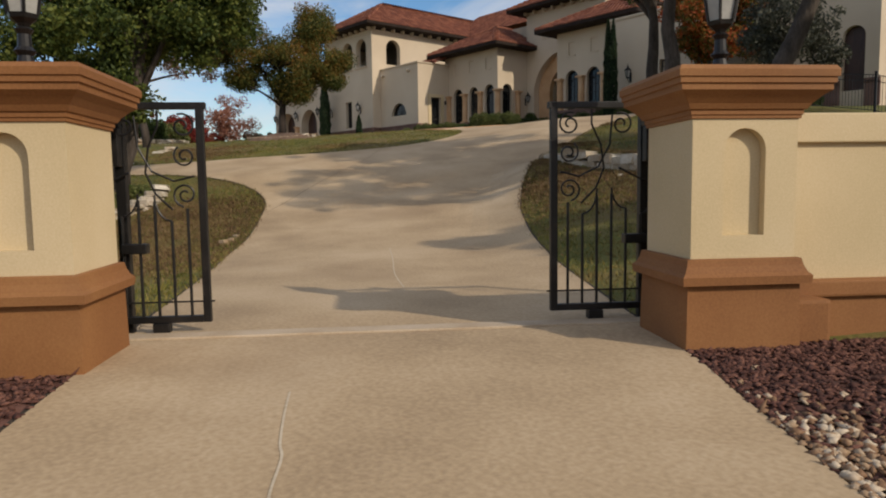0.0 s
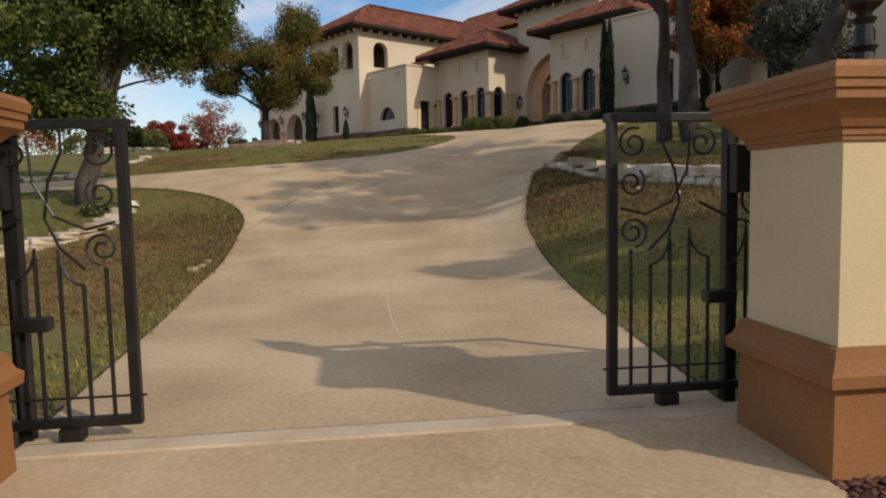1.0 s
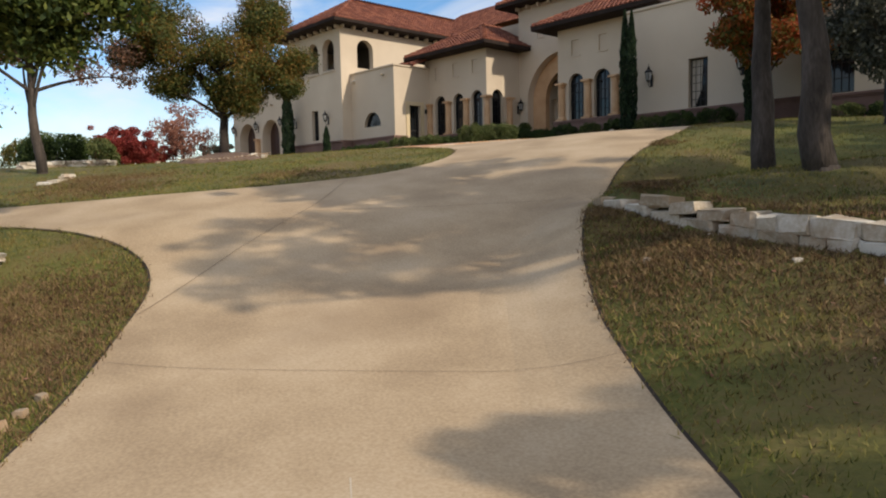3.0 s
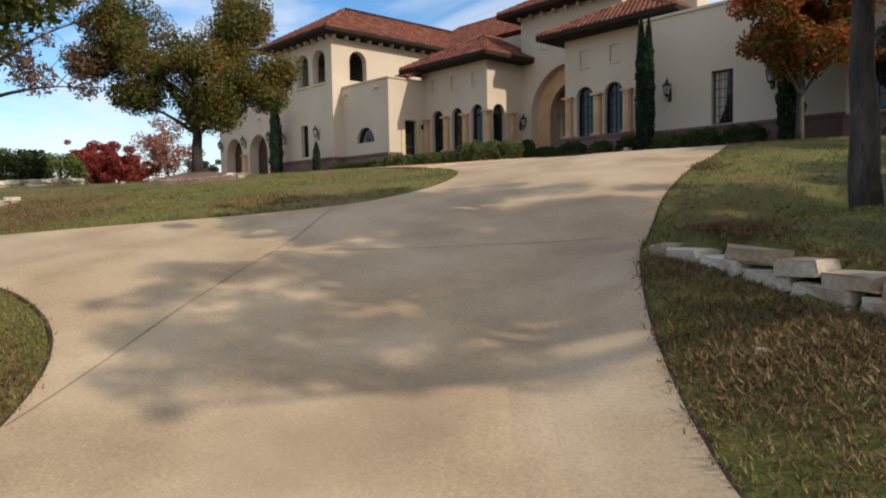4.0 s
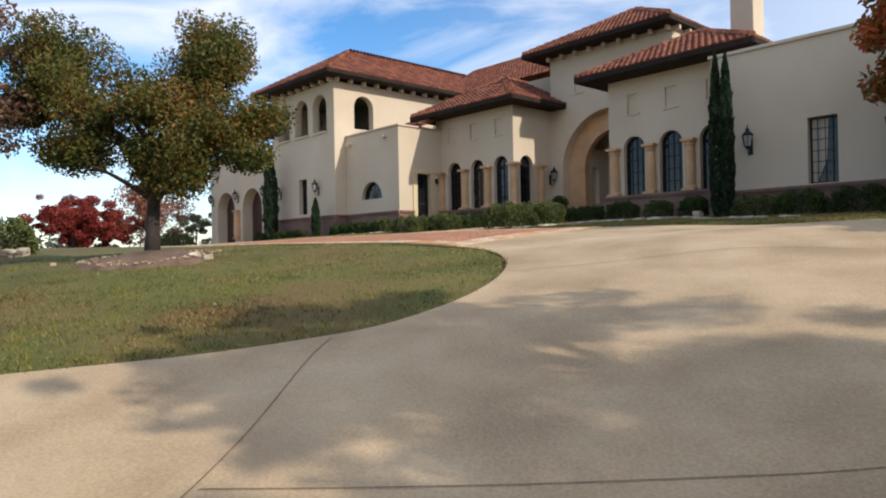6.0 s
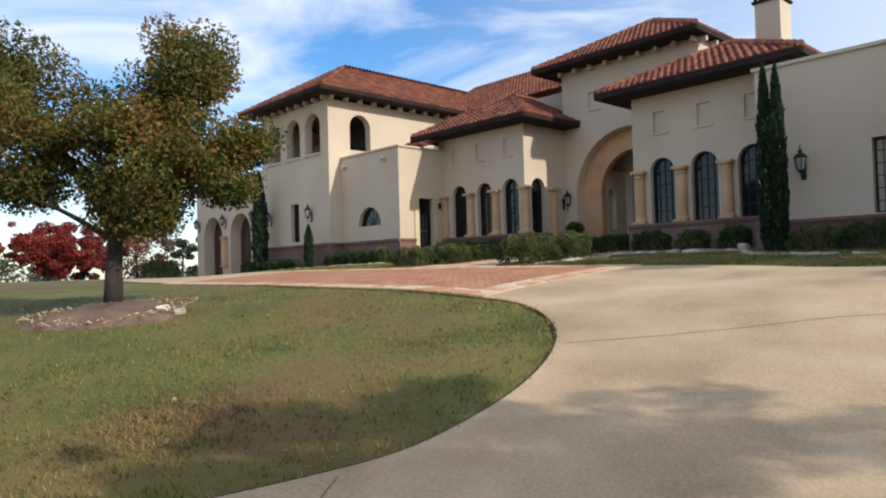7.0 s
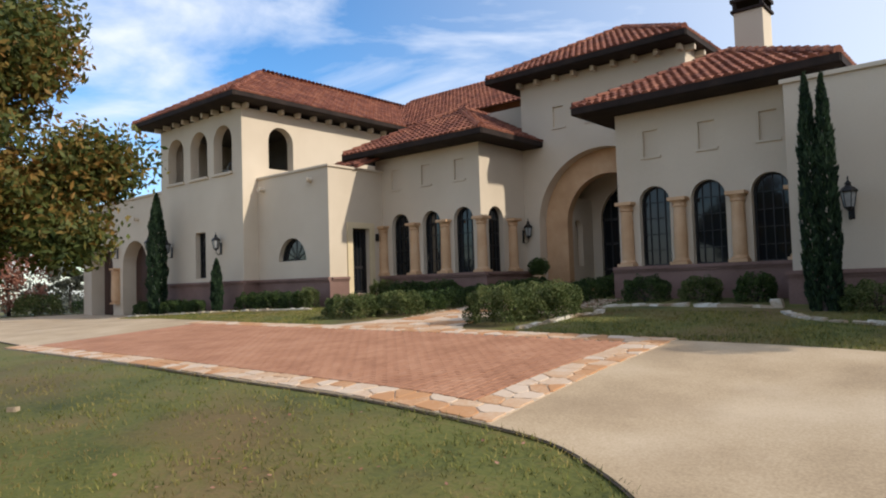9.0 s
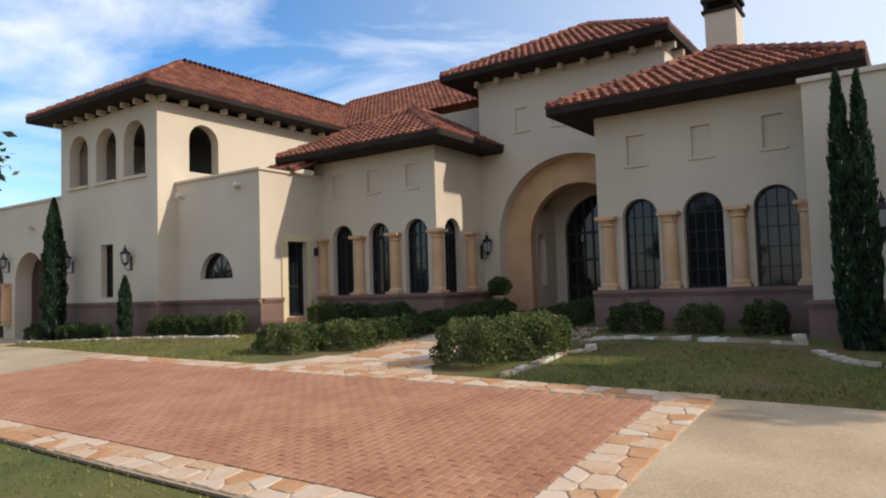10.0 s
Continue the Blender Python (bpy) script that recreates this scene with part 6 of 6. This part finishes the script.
tagged(mesh_from("dry_grass", v, np.arange(len(v)).reshape(-1, 3), DRY_BLADE, None), "patches of dead straw-brown grass on the lawn", "grass", kind="stuff")

# ---- motor court paving ----
PX0, PX1, PY0, PY1 = -39.6, -23.78, 21.3, 26.2
court = root("paver_court", "red brick paver panel in the driveway with flagstone border", "paving", at_land(-32, 24), kind="structure")
part("bed", sheet([(PX0, PY0), (PX1, PY0), (PX1, PY1), (PX0, PY1)], 0.8, 0.024, 0.05), MORTAR, court)
rp = random.Random(4)
PW, PL = 0.14, 0.28


def paver_shape(x, y, PL=0.28):
    """Eight top and bottom corners of one brick, tipped with the land."""
    out = []
    for z, q in ((0.022, 1.0), (0.038, 1.0), (0.044, 0.90)):
        for sx, sy in ((-1, -1), (1, -1), (1, 1), (-1, 1)):
            px, py = x + sx * (PW / 2 - 0.006) * q, y + sy * (PL / 2 - 0.006) * (q if q == 1 else 0.95)
            out.append((px, py, float(land(px, py)) + z))
    return out


PFACES = [(0, 1, 5, 4), (1, 2, 6, 5), (2, 3, 7, 6), (3, 0, 4, 7), (4, 5, 9, 8), (5, 6, 10, 9), (6, 7, 11, 10), (7, 4, 8, 11), (8, 9, 10, 11)]
spots = []
cols = int((PX1 - PX0) / PW)
for c in range(cols):
    x = PX1 - (c + 0.5) * PW
    y = PY0 + PL / 2 + (PL / 2 if c % 2 else 0)
    while y + PL / 2 <= PY1 + 0.02:
        spots.append((x, y))
        y += PL
spots.sort(key=lambda q: (q[0] + 23) ** 2 + (q[1] - 20) ** 2)
one = bpy.data.meshes.new("brick")
one.from_pydata([((sx * (PW / 2 - 0.006)) * q, sy * (PL / 2 - 0.006) * (1 if q == 1 else 0.95), z) for z, q in ((0.022, 1.0), (0.038, 1.0), (0.044, 0.90)) for sx, sy in ((-1, -1), (1, -1), (1, 1), (-1, 1))], [], PFACES)
one.materials.append(PAVER)
inv = court.matrix_basis.inverted()
for x, y in spots[:300]:
    nx, ny = float(land(x + 0.1, y)) - float(land(x - 0.1, y)), float(land(x, y + 0.1)) - float(land(x, y - 0.1))
    ob = new("brick", one)
    ob.parent, ob.matrix_parent_inverse = court, inv
    ob.matrix_basis = Matrix.Translation(at_land(x, y, rp.uniform(-0.002, 0.003))) @ pose(0, 0, 0, math.degrees(math.atan(ny / 0.2)), -math.degrees(math.atan(nx / 0.2)), rp.uniform(-0.6, 0.6))
vs, fs = [], []
for x, y in spots[300:]:
    i = len(vs)
    vs += paver_shape(x, y)
    fs += [tuple(j + i for j in f) for f in PFACES]
for c in range(1, cols, 2):
    i = len(vs)
    vs += paver_shape(PX1 - (c + 0.5) * PW, PY0 + PL / 4, PL / 2)
    fs += [tuple(j + i for j in f) for f in PFACES]
raw("bricks", vs, fs, PAVER_FIELD, court, kind="stuff")


def flags(parent, x0, x1, y0, y1, size, seed):
    """Irregular flagstones filling a strip: cells round jittered centres, each its own piece with a mortar gap."""
    rng = random.Random(seed)
    nx, ny = max(1, round((x1 - x0) / size)), max(1, round((y1 - y0) / (size * 0.8)))
    dx, dy = (x1 - x0) / nx, (y1 - y0) / ny
    sites = [(x0 + (i + 0.5 + rng.uniform(-0.42, 0.42)) * dx, y0 + (j + 0.5 + rng.uniform(-0.4, 0.4)) * dy) for i in range(nx) for j in range(ny)]
    for cx, cy in sites:
        cell = [(x0, y0), (x1, y0), (x1, y1), (x0, y1)]
        for ox, oy in sites:
            if (ox, oy) == (cx, cy) or abs(ox - cx) + abs(oy - cy) > 4 * size:
                continue
            # cut the cell at the line half way to its neighbour
            nx_, ny_, half_d = ox - cx, oy - cy, (ox * ox + oy * oy - cx * cx - cy * cy) / 2
            out = []
            for k in range(len(cell)):
                p, q = cell[k - 1], cell[k]
                dp, dq = p[0] * nx_ + p[1] * ny_ - half_d, q[0] * nx_ + q[1] * ny_ - half_d
                if (dp <= 0) != (dq <= 0):
                    t = dp / (dp - dq)
                    out.append((p[0] + (q[0] - p[0]) * t, p[1] + (q[1] - p[1]) * t))
                if dq <= 0:
                    out.append(q)
            cell = out
            if len(cell) < 3:
                break
        if len(cell) < 3:
            continue
        mx, my = sum(p[0] for p in cell) / len(cell), sum(p[1] for p in cell) / len(cell)
        rim = []
        for k in range(len(cell)):
            p, q = cell[k], cell[(k + 1) % len(cell)]
            if math.hypot(q[0] - p[0], q[1] - p[1]) < 0.05:
                continue
            for t in (0.14, 0.5, 0.86):
                wob = rng.uniform(-0.012, 0.012)
                rim.append((p[0] + (q[0] - p[0]) * t + wob, p[1] + (q[1] - p[1]) * t - wob))
        if len(rim) < 6:
            continue
        bm = bmesh.new()
        rows, proud = [], rng.uniform(0, 0.004)
        for z, ins in ((0.02, 0.012), (0.036 + proud, 0.012), (0.041 + proud, 0.024)):
            row = []
            for x, y in rim:
                d = math.hypot(x - mx, y - my) + 1e-6
                row.append(bm.verts.new(at_land(x + (mx - x) / d * ins, y + (my - y) / d * ins, z)))
            rows.append(row)
        n = len(rim)
        for p, q in zip(rows, rows[1:]):
            for k in range(n):
                bm.faces.new((p[k], p[(k + 1) % n], q[(k + 1) % n], q[k]))
        bm.faces.new(rows[-1])
        part("flagstone", bm, FLAG, parent)


B = 0.62
part("bed", sheet([(PX0 - B, PY0 - B), (PX1 + B + 0.1, PY0 - B), (PX1 + B + 0.1, PY0 - 0.002), (PX0 - B, PY0 - 0.002)], 0.8, 0.026, 0.05), PALE_MORTAR, court)
part("bed", sheet([(PX0 - B, PY1 + 0.002), (PX1 + B + 0.1, PY1 + 0.002), (PX1 + B + 0.1, PY1 + B), (PX0 - B, PY1 + B)], 0.8, 0.026, 0.05), PALE_MORTAR, court)
part("bed", sheet([(PX1 + 0.002, PY0 - 0.001), (PX1 + B + 0.1, PY0 - 0.001), (PX1 + B + 0.1, PY1 + 0.001), (PX1 + 0.002, PY1 + 0.001)], 0.8, 0.026, 0.05), PALE_MORTAR, court)
flags(court, PX0 - B, PX1 + B + 0.1, PY0 - B, PY0 - 0.01, 0.42, 1)
flags(court, PX0 - B, PX1 + B + 0.1, PY1 + 0.01, PY1 + B, 0.42, 2)
flags(court, PX1 + 0.01, PX1 + B + 0.1, PY0, PY1, 0.42, 3)
entry_walk = root("entry_walk", "tan flagstone walk between hedges to the front door", "walkway", at_land(-30.7, 30), kind="structure")
part("bed", sheet([(-33.4, PY1 + B), (-28.4, PY1 + B), (-29.5, 28.3), (-29.6, 39.5), (-32.0, 39.5), (-32.0, 28.9)], 0.8, 0.024, 0.05), PALE_MORTAR, entry_walk)
flags(entry_walk, -31.9, -29.6, 28.2, 39.4, 0.75, 5)
flags(entry_walk, -32.6, -29.0, PY1 + B, 28.2, 0.6, 6)
